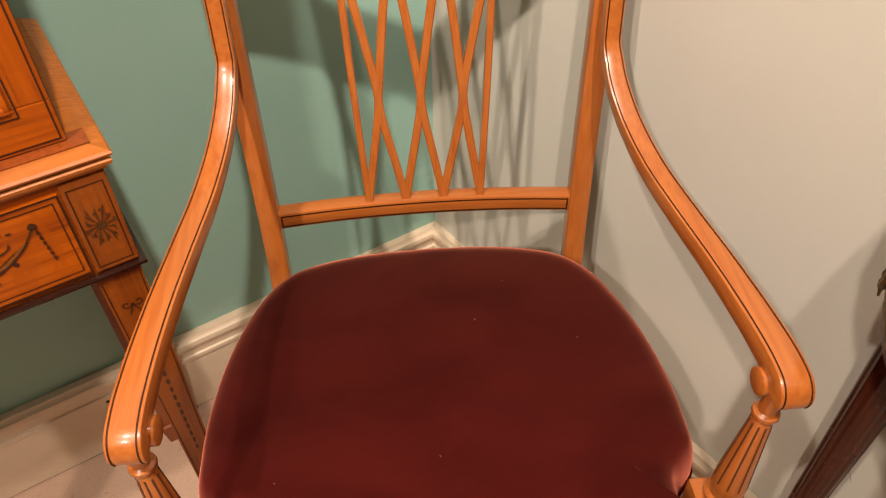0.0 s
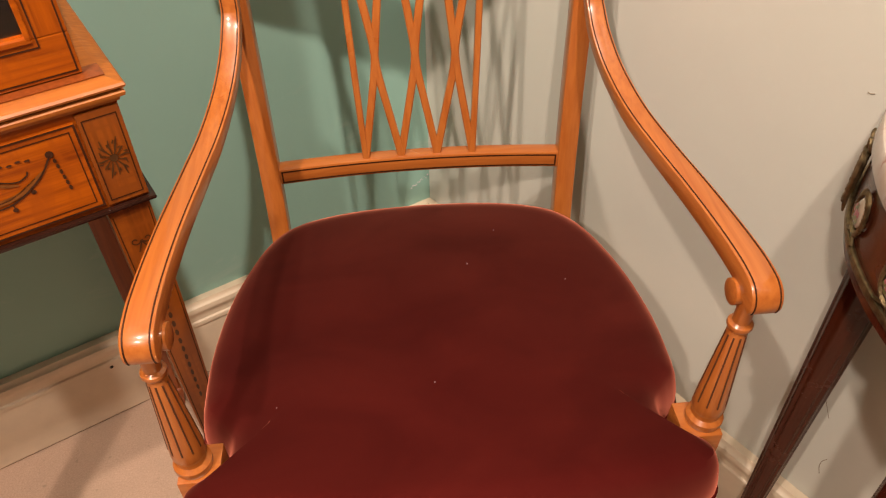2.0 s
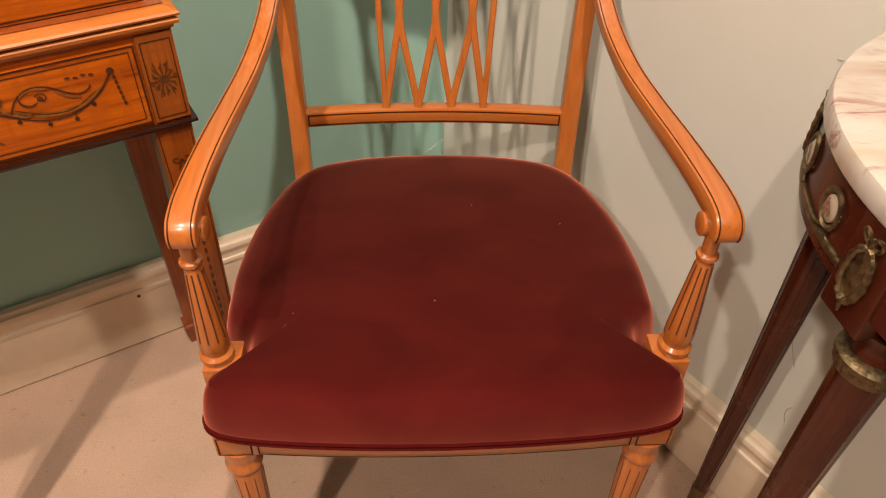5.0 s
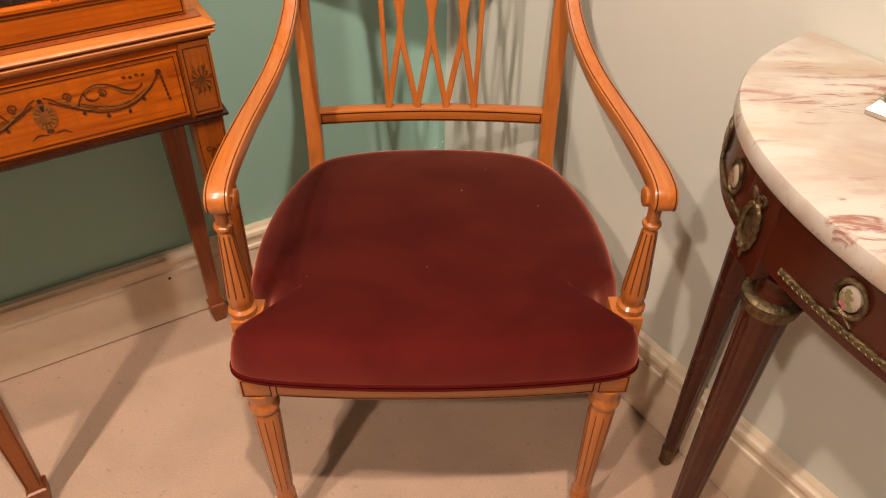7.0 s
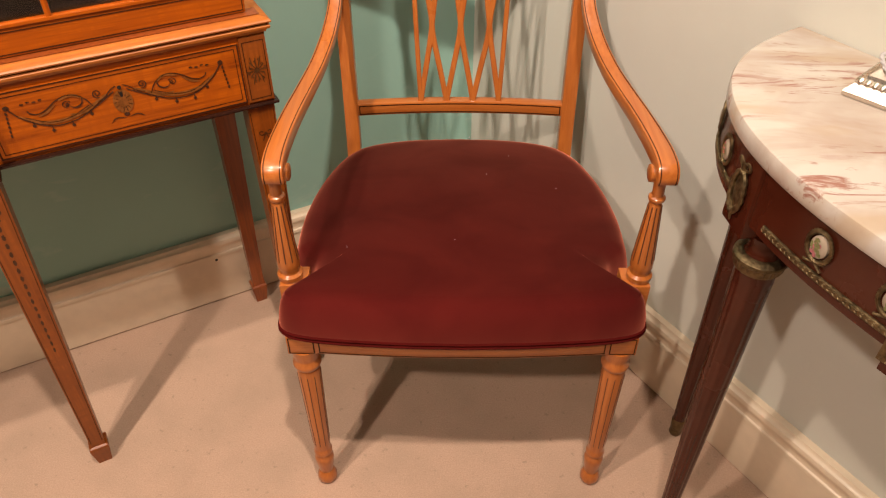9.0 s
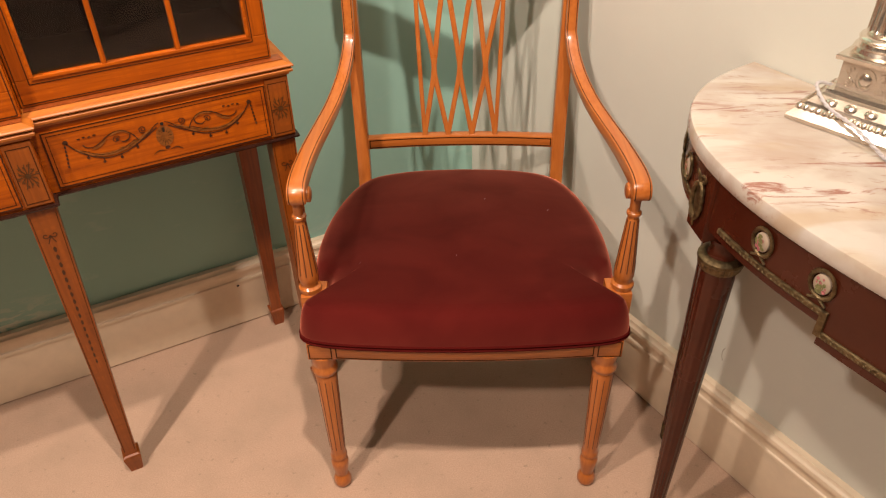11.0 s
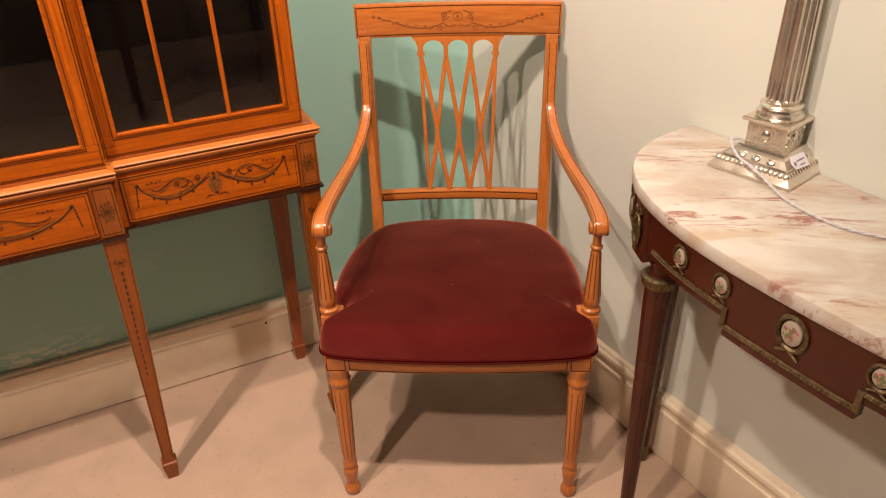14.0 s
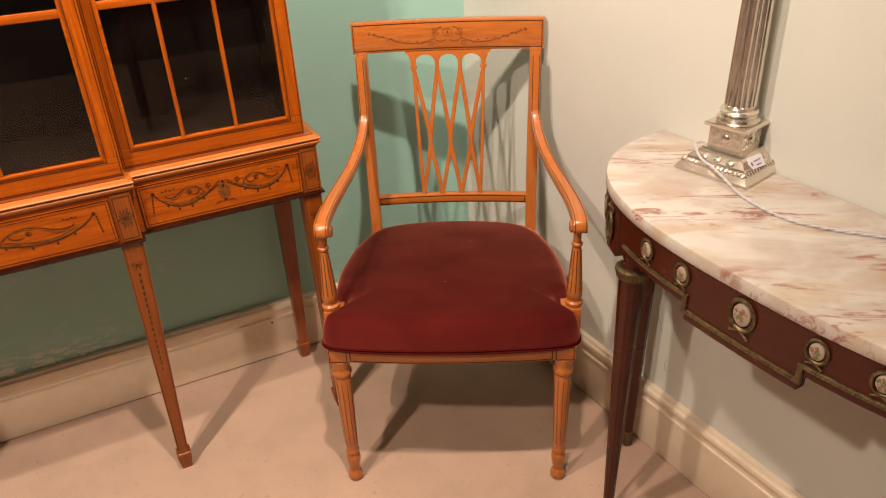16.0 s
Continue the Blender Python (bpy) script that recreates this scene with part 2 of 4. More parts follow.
def boxed(*a, **k):
    return box(bmesh.new(), *a, **k)


def loft(bm, rings, caps=True):
    """Skins closed rings of equal length."""
    made = [[bm.verts.new(p) for p in r] for r in rings]
    n = len(made[0])
    for a, b in zip(made, made[1:]):
        for i in range(n):
            bm.faces.new((a[i], a[(i + 1) % n], b[(i + 1) % n], b[i]))
    if caps:
        bm.faces.new(made[0][::-1])
        bm.faces.new(made[-1])
    return bm


def lathe(bm, profile, cx=0, cy=0, segs=24, flutes=0, depth=0.0, fl=(0, 0)):
    rings = []
    for r, z in profile:
        ring = []
        for i in range(segs):
            a = 2 * math.pi * i / segs
            k = r
            if flutes and fl[0] <= z <= fl[1]:
                k = r - depth * (0.5 - 0.5 * math.cos(a * flutes))
            ring.append((cx + k * math.cos(a), cy + k * math.sin(a), z))
        rings.append(ring)
    return loft(bm, rings)


def smooth_line(pts, n=8):
    """Catmull-Rom through the points."""
    ps = [Vector(p) for p in pts]
    ps = [ps[0] * 2 - ps[1]] + ps + [ps[-1] * 2 - ps[-2]]
    out = []
    for i in range(1, len(ps) - 2):
        a, b, c, d = ps[i - 1:i + 3]
        for j in range(n):
            t = j / n
            out.append(0.5 * ((2 * b) + (c - a) * t + (2 * a - 5 * b + 4 * c - d) * t * t + (3 * b - a - 3 * c + d) * t ** 3))
    out.append(ps[-2])
    return out


def sweep(bm, line, section, side=(1, 0, 0), scale=None):
    """Carries a section (across, up) along a line; across lies along side."""
    rings = []
    for i, p in enumerate(line):
        t = (line[min(i + 1, len(line) - 1)] - line[max(i - 1, 0)]).normalized()
        s = Vector(side)
        s = (s - t * s.dot(t)).normalized()
        u = s.cross(t)
        k = scale(i / (len(line) - 1)) if scale else 1.0
        rings.append([p + s * a * k + u * b * k for a, b in section])
    return loft(bm, rings)


def rounded(w, h, r=0.004, n=3):
    """A rounded rectangle, w across and h up, about its middle."""
    out = []
    for cx, cy, a0 in ((w / 2 - r, h / 2 - r, 0), (-w / 2 + r, h / 2 - r, 90), (-w / 2 + r, -h / 2 + r, 180), (w / 2 - r, -h / 2 + r, 270)):
        for j in range(n):
            a = radians(a0 + 90 * j / (n - 1))
            out.append((cx + r * math.cos(a), cy + r * math.sin(a)))
    return out


def ring_section(r, n=8):
    return [(r * math.cos(2 * math.pi * i / n), r * math.sin(2 * math.pi * i / n)) for i in range(n)]


def strip(bm, pts, width, put, taper=False):
    """A flat ribbon along 2D points, laid on a surface by put(a, b)."""
    row = []
    m = len(pts)
    for i, p in enumerate(pts):
        q0, q1 = pts[max(i - 1, 0)], pts[min(i + 1, m - 1)]
        dx, dy = q1[0] - q0[0], q1[1] - q0[1]
        k = math.hypot(dx, dy) or 1.0
        w = width / 2 * (math.sin(math.pi * (0.12 + 0.76 * i / (m - 1))) if taper else 1.0)
        row.append([bm.verts.new(put(p[0] - dy / k * w, p[1] + dx / k * w)), bm.verts.new(put(p[0] + dy / k * w, p[1] - dx / k * w))])
    for a, b in zip(row, row[1:]):
        bm.faces.new((a[0], a[1], b[1], b[0]))


def spot(bm, a, b, ra, rb, put, n=12):
    vs = [bm.verts.new(put(a + ra * math.cos(2 * math.pi * i / n), b + rb * math.sin(2 * math.pi * i / n))) for i in range(n)]
    bm.faces.new(vs)


def curve2(pts, n=6):
    return [(p.x, p.y) for p in smooth_line([(a, b, 0) for a, b in pts], n)]


def spiral(cx, cy, r, turns, start, hand=1, n=28):
    out = []
    for i in range(n):
        t = i / (n - 1)
        a = radians(start) + hand * t * turns * 2 * math.pi
        out.append((cx + r * (1 - 0.8 * t) * math.cos(a), cy + r * (1 - 0.8 * t) * math.sin(a)))
    return out


def outline(bm, a0, a1, b0, b1, w, put, steps=1):
    """A closed frame of stringing."""
    h = w / 2
    loops = []
    for e in (h, -h):
        c = [(a0 - e, b0 - e), (a1 + e, b0 - e), (a1 + e, b1 + e), (a0 - e, b1 + e)]
        loops.append([bm.verts.new(put(p[0] + (q[0] - p[0]) * i / steps, p[1] + (q[1] - p[1]) * i / steps)) for p, q in zip(c, c[1:] + c[:1]) for i in range(steps)])
    n = len(loops[0])
    for i in range(n):
        bm.faces.new((loops[0][i], loops[0][(i + 1) % n], loops[1][(i + 1) % n], loops[1][i]))


# ---- the room ----
CORNER = Vector((0.025, 0.86, 0))
ALONG_LEFT = Vector((-math.cos(radians(30)), -math.sin(radians(30)), 0))
ALONG_RIGHT = Vector((math.cos(radians(-55.8)), math.sin(radians(-55.8)), 0))
END_L, END_R = CORNER + ALONG_LEFT * 4.2, CORNER + ALONG_RIGHT * 4.6
END_B = END_L + ALONG_RIGHT * 4.6
HEIGHT = 2.78


def wall(name, p, q, material, label):
    """A wall with its inner face from p to q, and its thickness outside."""
    d = (q - p)
    ob = part(name, boxed(0, d.length, 0, 0.12, -0.1, HEIGHT), material, None, label, False)
    ob.matrix_world = pose(p.x, p.y, 0, 0, 0, math.degrees(math.atan2(d.y, d.x)))
    return tagged(ob, label, "wall", kind="structure")


wall("wall_green", END_L, CORNER, green_paint, "matt sage green painted wall with scuffed lower edge")
wall("wall_cream", CORNER, END_R, cream_paint, "smooth cream painted plaster wall")
# two walls out of view, added to close the room and darken reflections
wall("wall_back", END_R, END_B, unlit_wall_paint, "unseen near-black wall across the room that keeps reflections dark")
wall("wall_side", END_B, END_L, unlit_wall_paint, "unseen near-black side wall that keeps reflections dark")
floor = part("floor", boxed(-5.0, 4.2, -6.4, 2.0, -0.1, 0.0), beige_carpet, None, "", False)
tagged(floor, "short-pile beige fitted carpet with faint marks", "carpet", kind="structure")
ceiling = part("ceiling", boxed(-5.0, 4.2, -6.4, 2.0, HEIGHT, HEIGHT + 0.1), white_paint, None, "", False)
tagged(ceiling, "plain white painted ceiling", "ceiling", kind="structure")

SKIRT = [(0, 0.001), (0.008, 0.001), (0.008, 0.0045), (0.015, 0.0045), (0.016, 0.007), (0.016, 0.134), (0.0195, 0.1365), (0.0205, 0.141), (0.0195, 0.146), (0.0165, 0.148), (0.016, 0.153), (0.017, 0.160), (0.0200, 0.166), (0.0228, 0.171), (0.0235, 0.177), (0.0220, 0.183), (0.0165, 0.1855), (0.015, 0.188), (0.014, 0.192), (0, 0.192)]


def skirting(name, p, q, mitre_p, mitre_q):
    d = (q - p).normalized()
    inward = Vector((d.y, -d.x, 0))
    rings = []
    for e, k in ((p, mitre_p), (q, mitre_q)):
        rings.append([e + inward * (a + 0.0005) + d * (a * k) + Vector((0, 0, b)) for a, b in SKIRT])
    ob = part(name, loft(bmesh.new(), rings), gloss_paint)
    return tagged(ob, "cream gloss painted skirting board with moulded top", "skirting board", kind="structure")


MITRE = 1 / math.tan(radians((180 - 85.8) / 2))
skirting("baseboard_green", END_L, CORNER, 0, -MITRE)
skirting("baseboard_cream", CORNER, END_R, MITRE, 0)


# ---- the armchair ----
chair = thing("armchair", pose(0.009, 0.0, 0, 0, 0, 1.5), "satinwood open armchair with lattice back and dark red velvet seat", "armchair")


def leg_profile():
    return [(r, z * 1.079) for r, z in [(0.004, 0.0), (0.015, 0.0), (0.0195, 0.007), (0.0200, 0.016), (0.0165, 0.025), (0.0130, 0.029), (0.0140, 0.033), (0.0185, 0.058), (0.0195, 0.068), (0.0180, 0.075),
            (0.0150, 0.079), (0.0150, 0.082), (0.0182, 0.085), (0.0186, 0.090), (0.0165, 0.095), (0.0160, 0.098), (0.0162, 0.102), (0.0215, 0.305), (0.0200, 0.309), (0.0235, 0.313), (0.0255, 0.318),
            (0.0255, 0.323), (0.0215, 0.328), (0.0215, 0.333), (0.0245, 0.345), (0.0250, 0.354)]]


def lines_round(parent, r0, z0, r1, z1, cx, cy, n, w=0.0014):
    """Dark stringing down a tapered shaft, each line a piece of its own."""
    for i in range(n):
        a = 2 * math.pi * (i + 0.5) / n
        o, s = Vector((math.cos(a), math.sin(a), 0)), Vector((-math.sin(a), math.cos(a), 0))
        c = Vector((cx, cy, 0))
        bm = bmesh.new()
        loft(bm, [[c + o * (r + d) + s * k * w / 2 + Vector((0, 0, z)) for d, k in ((0.0004, -1), (0.0007, 0), (0.0004, 1), (-0.0006, 1), (-0.0006, -1))] for r, z in ((r0, z0), (r1, z1))])
        part("stringing_line", bm, brown_line, parent)


for sx in (-1, 1):
    x = 0.2545 * sx
    leg = part("front_leg", lathe(bmesh.new(), [(r * 0.92, z) for r, z in leg_profile()], x, 0.014, 28), satin["z"], chair, "turned tapering satinwood leg")
    lines_round(leg, 0.0150, 0.121, 0.0195, 0.320, x, 0.014, 10, 0.0013)
    block = part("leg_block", boxed(x - 0.0230, x + 0.0230, -0.006, 0.041, 0.382, 0.4205, 0.0015), satin["x"], chair)
    bm = bmesh.new()
    outline(bm, x - 0.0195, x + 0.0195, 0.3850, 0.4180, 0.0018, lambda a, b: (a, -0.0066, b))
    part("stringing", bm, ebony, block)
    line = smooth_line([(x * 0.82, 0.455, 0.41), (x * 0.82, 0.468, 0.30), (x * 0.83, 0.505, 0.12), (x * 0.84, 0.545, 0.0)])
    part("back_leg", sweep(bmesh.new(), line, rounded(0.030, 0.032), (1, 0, 0), lambda t: 1.0 - 0.2 * t), satin["z"], chair)
    line = smooth_line([(x * 0.99, 0.03, 0.391), (x * 0.97, 0.20, 0.391), (x * 0.88, 0.36, 0.391), (x * 0.80, 0.46, 0.391)])
    part("side_rail", sweep(bmesh.new(), line, rounded(0.024, 0.040), (1, 0, 0)), satin["y"], chair)


def bow(a, half, ends, mid):
    return ends + (mid - ends) * (1 - (a / half) ** 2)


line = [Vector((-0.232 + 0.464 * i / 20, bow(-0.232 + 0.464 * i / 20, 0.232, 0.004, -0.006), 0.4025)) for i in range(21)]
rail = part("front_rail", sweep(bmesh.new(), line, rounded(0.022, 0.036, 0.002), (0, 1, 0)), satin["x"], chair, "bowed satinwood seat rail with dark stringing")
bm = bmesh.new()
outline(bm, -0.226, 0.226, 0.3885, 0.4165, 0.0020, lambda a, b: (a, bow(a, 0.232, 0.004, -0.006) - 0.0116, b), 20)
part("stringing", bm, ebony, rail)
part("back_seat_rail", boxed(-0.20, 0.20, 0.455, 0.480, 0.375, 0.412, 0.002), satin["x"], chair)

# the seat: stacked outlines that swell and close over the top
HALF = [(0.0, -0.024), (0.10, -0.0215), (0.20, -0.0145), (0.255, -0.006), (0.279, 0.006), (0.285, 0.022), (0.280, 0.038), (0.266, 0.050), (0.248, 0.057), (0.241, 0.072), (0.242, 0.092), (0.255, 0.108),
        (0.270, 0.128), (0.273, 0.165), (0.272, 0.220), (0.262, 0.290), (0.245, 0.350), (0.222, 0.402), (0.190, 0.438), (0.145, 0.458), (0.08, 0.470), (0.0, 0.474)]
half = [(p.x, p.y) for p in smooth_line([(a, b, 0) for a, b in HALF], 4)]
RIM = half + [(-a, b) for a, b in half[-2:0:-1]]


raw = []
for a, b in RIM:
    q = math.atan2(b - 0.225, a)
    while raw and q < raw[-1] - math.pi:
        q += 2 * math.pi
    raw.append(q)
wrap = [v - 2 * math.pi for v in raw[-8:]] + raw + [v + 2 * math.pi for v in raw[:8]]
BEARING = [sum(wrap[i:i + 17]) / 17 for i in range(len(raw))]


def seat_ring(grow, z, crown=0.0, blend=0.0):
    """The rim grown or shrunk; further in it turns into a smooth rounded shape that closes on the middle."""
    ring, n = [], len(RIM)
    cx, cy, hx, hy, e = 0.0, 0.225, 0.273, 0.243, 2.7
    for i, (a, b) in enumerate(RIM):
        a *= 1.0 + 0.020 * min(1.0, max(0.0, (b - 0.07) / 0.06))
        ta, tb = RIM[(i + 1) % n][0] - RIM[i - 1][0], RIM[(i + 1) % n][1] - RIM[i - 1][1]
        k = math.hypot(ta, tb)
        p = Vector((a + tb / k * grow - cx, b - ta / k * grow - cy))
        d = Vector((math.cos(BEARING[i]), math.sin(BEARING[i])))
        q = d / (abs(d.x / hx) ** e + abs(d.y / hy) ** e) ** (1 / e)
        p = p.lerp(q, min(1.0, blend * 4.0)) * (1 - blend)
        ring.append((cx + p.x, cy + p.y, z))
    return ring


rings = [seat_ring(g, z, 0, t) for g, z, t in ((-0.012, 0.4200, 0), (0.0020, 0.4210, 0), (0.0040, 0.426, 0), (0.0038, 0.436, 0), (0.0024, 0.449, 0), (0.0000, 0.461, 0), (-0.0030, 0.4735, 0), (-0.0075, 0.4850, 0), (-0.0125, 0.4930, 0), (-0.0175, 0.4980, 0.02))]
for t in (0.05, 0.09, 0.14, 0.20, 0.27, 0.36, 0.47, 0.60, 0.74, 0.88, 0.97):
    rings.append(seat_ring(-0.0195, 0.4995 + 0.0200 * math.sin(t * math.pi / 2), 0, t))
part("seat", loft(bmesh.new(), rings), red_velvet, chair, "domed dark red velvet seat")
for z, r in ((0.4222, 0.0033), (0.4290, 0.0030)):
    ringed = [Vector(p) for p in seat_ring(0.0038, z)]
    rr = []
    for i, p in enumerate(ringed):
        t = (ringed[(i + 1) % len(ringed)] - ringed[i - 1]).normalized()
        s = t.cross(Vector((0, 0, 1)))
        rr.append([p + s * a + Vector((0, 0, b)) for a, b in ring_section(r, 6)])
    rr.append(rr[0])
    part("piping", loft(bmesh.new(), rr, False), red_piping, chair, "dark red piping under the seat edge")


# back: two stiles, crest, lower rail and lattice
def lean(z):
    return 0.468 + max(0.0, z - 0.50) * 0.125


for sx in (-1, 1):
    x = 0.2105 * sx
    line = smooth_line([(x, 0.457, 0.40), (x, lean(0.52) + 0.004, 0.52), (x * 1.006, lean(0.66) + 0.002, 0.66), (x * 1.018, lean(0.80) - 0.001, 0.80), (x * 1.030, lean(0.94), 0.942)])
    stile = part("stile", sweep(bmesh.new(), line, rounded(0.027, 0.024, 0.002), (1, 0, 0)), satin["z"], chair, "upright satinwood back stile")
    # arm: from the scrolled front end back and inwards, then up on to the stile
    tip = [(0.2722, 0.0505, 0.6855), (0.2722, 0.0490, 0.6905), (0.2724, 0.0525, 0.6965), (0.2725, 0.0620, 0.6995), (0.2725, 0.088, 0.7005), (0.2710, 0.136, 0.6990), (0.2660, 0.200, 0.6975), (0.2560, 0.272, 0.699), (0.2430, 0.334, 0.709), (0.2290, 0.387, 0.733),
           (0.2195, 0.425, 0.762), (0.2165, 0.4480, 0.783), (0.2150, 0.4580, 0.797), (0.2147, 0.4625, 0.812), (0.2155, 0.4735, 0.870), (0.2163, 0.4795, 0.905), (0.2168, 0.4860, 0.942)]
    line = smooth_line([(a * sx + 0.008 * max(0.0, 1 - b / 0.42), b, c) for a, b, c in tip], 6)
    arm = part("arm", sweep(bmesh.new(), line, rounded(0.0300, 0.023, 0.0024), (1, 0, 0), lambda t: 1.0 - 0.30 * min(1.0, max(0.0, t - 0.25) * 2.0)), satin["y"], chair, "curved satinwood arm with dark stringing")
    for off in (-1, 1):
        lift = []
        for i, p in enumerate(line):
            t = (line[min(i + 1, len(line) - 1)] - line[max(i - 1, 0)]).normalized()
            s = Vector((1, 0, 0))
            s = (s - t * t.x).normalized()
            k = 1.0 - 0.30 * min(1.0, max(0.0, i / (len(line) - 1) - 0.25) * 2.0)
            lift.append(p + s * off * 0.0113 * k + s.cross(t) * (0.0115 * k))
        part("stringing", sweep(bmesh.new(), lift[:-1], [(0.0007, -0.001), (0.0007, 0.0005), (-0.0007, 0.0005), (-0.0007, -0.001)], (1, 0, 0)), ebony, arm)
    # lobe under the rolled front end
    bm = bmesh.new()
    prof = [(0.0130 * math.cos(radians(a)), 0.0130 * math.sin(radians(a))) for a in range(0, 360, 20)]
    loft(bm, [[(0.2690 * sx + 0.0065 + dx, 0.0700 + p * k, 0.6815 + q * k) for p, q in prof] for dx, k in ((-0.0152, 0.80), (-0.0142, 1.0), (0.0142, 1.0), (0.0152, 0.80))])
    part("scroll", bm, satin["x"], arm)
    px, py = 0.2675 * sx + 0.0035, 0.068
    qx = px + 0.006 * sx
    post = part("arm_post", lathe(bmesh.new(), [(r * 0.92, 0.499 + (z - 0.486) * 1.069) for r, z in [(0.010, 0.476), (0.0200, 0.4765), (0.0218, 0.481), (0.0216, 0.486), (0.0170, 0.490), (0.0165, 0.4945), (0.0180, 0.498), (0.0192, 0.502), (0.0188, 0.512), (0.0106, 0.612), (0.0094, 0.616), (0.0122, 0.6185), (0.0136, 0.6215),
                                                (0.0130, 0.6245), (0.0094, 0.627), (0.0092, 0.640), (0.0112, 0.655), (0.0140, 0.666)]], qx, py - 0.006, 24), satin["z"], chair, "turned flaring arm support")
    lines_round(post, 0.0171, 0.5290, 0.0099, 0.6326, qx, py - 0.006, 10, 0.0017)
    part("post_block", boxed(px - 0.0212, px + 0.0212, py - 0.028, py + 0.018, 0.410, 0.4885, 0.002), satin["x"], chair)

SAG = 0.016


def back_y(a, z):
    """The bowed, leaning plane of the back."""
    return lean(z) + SAG * (1 - (a / 0.225) ** 2)


line = [Vector((-0.238 + 0.476 * i / 24, back_y(-0.238 + 0.476 * i / 24, 0.978), 0.978)) for i in range(25)]
crest = part("crest_rail", sweep(bmesh.new(), line, rounded(0.024, 0.076, 0.003), (0, 1, 0)), satin["x"], chair, "bowed satinwood crest rail with scroll marquetry")


def on_crest(a, b):
    return (a, back_y(a, 0.978) - 0.0128, b + 0.008)


bm = bmesh.new()
outline(bm, -0.232, 0.232, 0.9385, 1.0015, 0.0018, on_crest, 20)
part("stringing", bm, ebony, crest)
bm = bmesh.new()
strip(bm, [(0.011 * math.cos(a), 0.977 + 0.009 * math.sin(a)) for a in [6.2832 * i / 16 for i in range(17)]], 0.0016, on_crest)
spot(bm, 0, 0.977, 0.004, 0.004, on_crest)
for k in (-1, 1):
    strip(bm, [(k * p, q) for p, q in curve2([(0.004, 0.958), (0.018, 0.955), (0.030, 0.960), (0.034, 0.975), (0.026, 0.986), (0.014, 0.990)])], 0.0022, on_crest)
    strip(bm, [(k * p, q) for p, q in spiral(0.030, 0.980, 0.010, 1.4, 200)], 0.0016, on_crest)
    strip(bm, [(k * p, q) for p, q in spiral(0.040, 0.952, 0.008, 1.3, 60, -1)], 0.0016, on_crest)
    strip(bm, [(k * p, q) for p, q in curve2([(0.034, 0.962), (0.070, 0.952), (0.110, 0.955), (0.150, 0.968), (0.185, 0.978)])], 0.0022, on_crest)
    for i in range(13):
        t = i / 12
        a, b = 0.055 + 0.125 * t, 0.953 + 0.024 * t * t
        spot(bm, k * a, b + 0.003 * (-1) ** i, 0.0034, 0.0017, on_crest, 8)
    spot(bm, k * 0.192, 0.981, 0.004, 0.004, on_crest, 10)
part("marquetry", bm, inlay_crest, crest, "thin dark scroll and garland marquetry")

line = [Vector((-0.199 + 0.398 * i / 24, back_y(-0.199 + 0.398 * i / 24, 0.552) + 0.003, 0.552)) for i in range(25)]
low = part("lower_back_rail", sweep(bmesh.new(), line, rounded(0.022, 0.025, 0.002), (0, 1, 0)), satin["x"], chair)
bm = bmesh.new()
outline(bm, -0.194, 0.194, 0.5435, 0.5605, 0.0022, lambda a, b: (a, back_y(a, 0.552) - 0.0086, b), 20)
part("stringing", bm, ebony, low)

TOPS, FEET, WAIST = (-0.088, -0.029, 0.029, 0.088), (-0.076, -0.0255, 0.0255, 0.076), (-0.053, 0.0, 0.053)


def bar(name, pts, w, depth=0.009, n=6):
    line = [Vector((p.x, back_y(p.x, p.z), p.z)) for p in smooth_line([(a, 0, z) for a, z in pts], n)]
    bm = bmesh.new()
    rings = []
    for i, p in enumerate(line):
        t = (line[min(i + 1, len(line) - 1)] - line[max(i - 1, 0)]).normalized()
        f = Vector((0, -1, 0.12)).normalized()
        s = t.cross(f).normalized()
        rings.append([p + s * a + f * b for a, b in rounded(w, depth, 0.0015, 2)])
    return part(name, loft(bm, rings), satin["z"], chair)


for i in range(3):
    for a, b in ((i, i + 1), (i + 1, i)):
        x0, x1, xm = TOPS[a], FEET[b], WAIST[i]
        d = 0.0030 if a < b else -0.0030
        bar("lattice_bar", [(x0, 0.893), (x0 + (xm - x0) * 0.46, 0.820), (xm - d, 0.737), (xm, 0.710), (xm + d, 0.683), (xm + (x1 - xm) * 0.62, 0.615), (x1, 0.563)], 0.0102, 0.0088 + 0.0006 * (a < b))
for a, b in ((0, 0), (3, 3)):
    bar("lattice_bar", [(TOPS[a], 0.893), ((TOPS[a] * 0.5 + FEET[b] * 0.5) * 1.01, 0.72), (FEET[b], 0.563)], 0.0086, 0.0102)
for i, a in enumerate(TOPS):
    bar("lattice_column", [(a, 0.891), (a, 0.912), (a, 0.942)], 0.0110 if i in (0, 3) else 0.0105, 0.0110, 3)
    if i in (0, 3):
        bar("capital", [(a, 0.896), (a, 0.900), (a, 0.903)], 0.0170, 0.0125, 2)
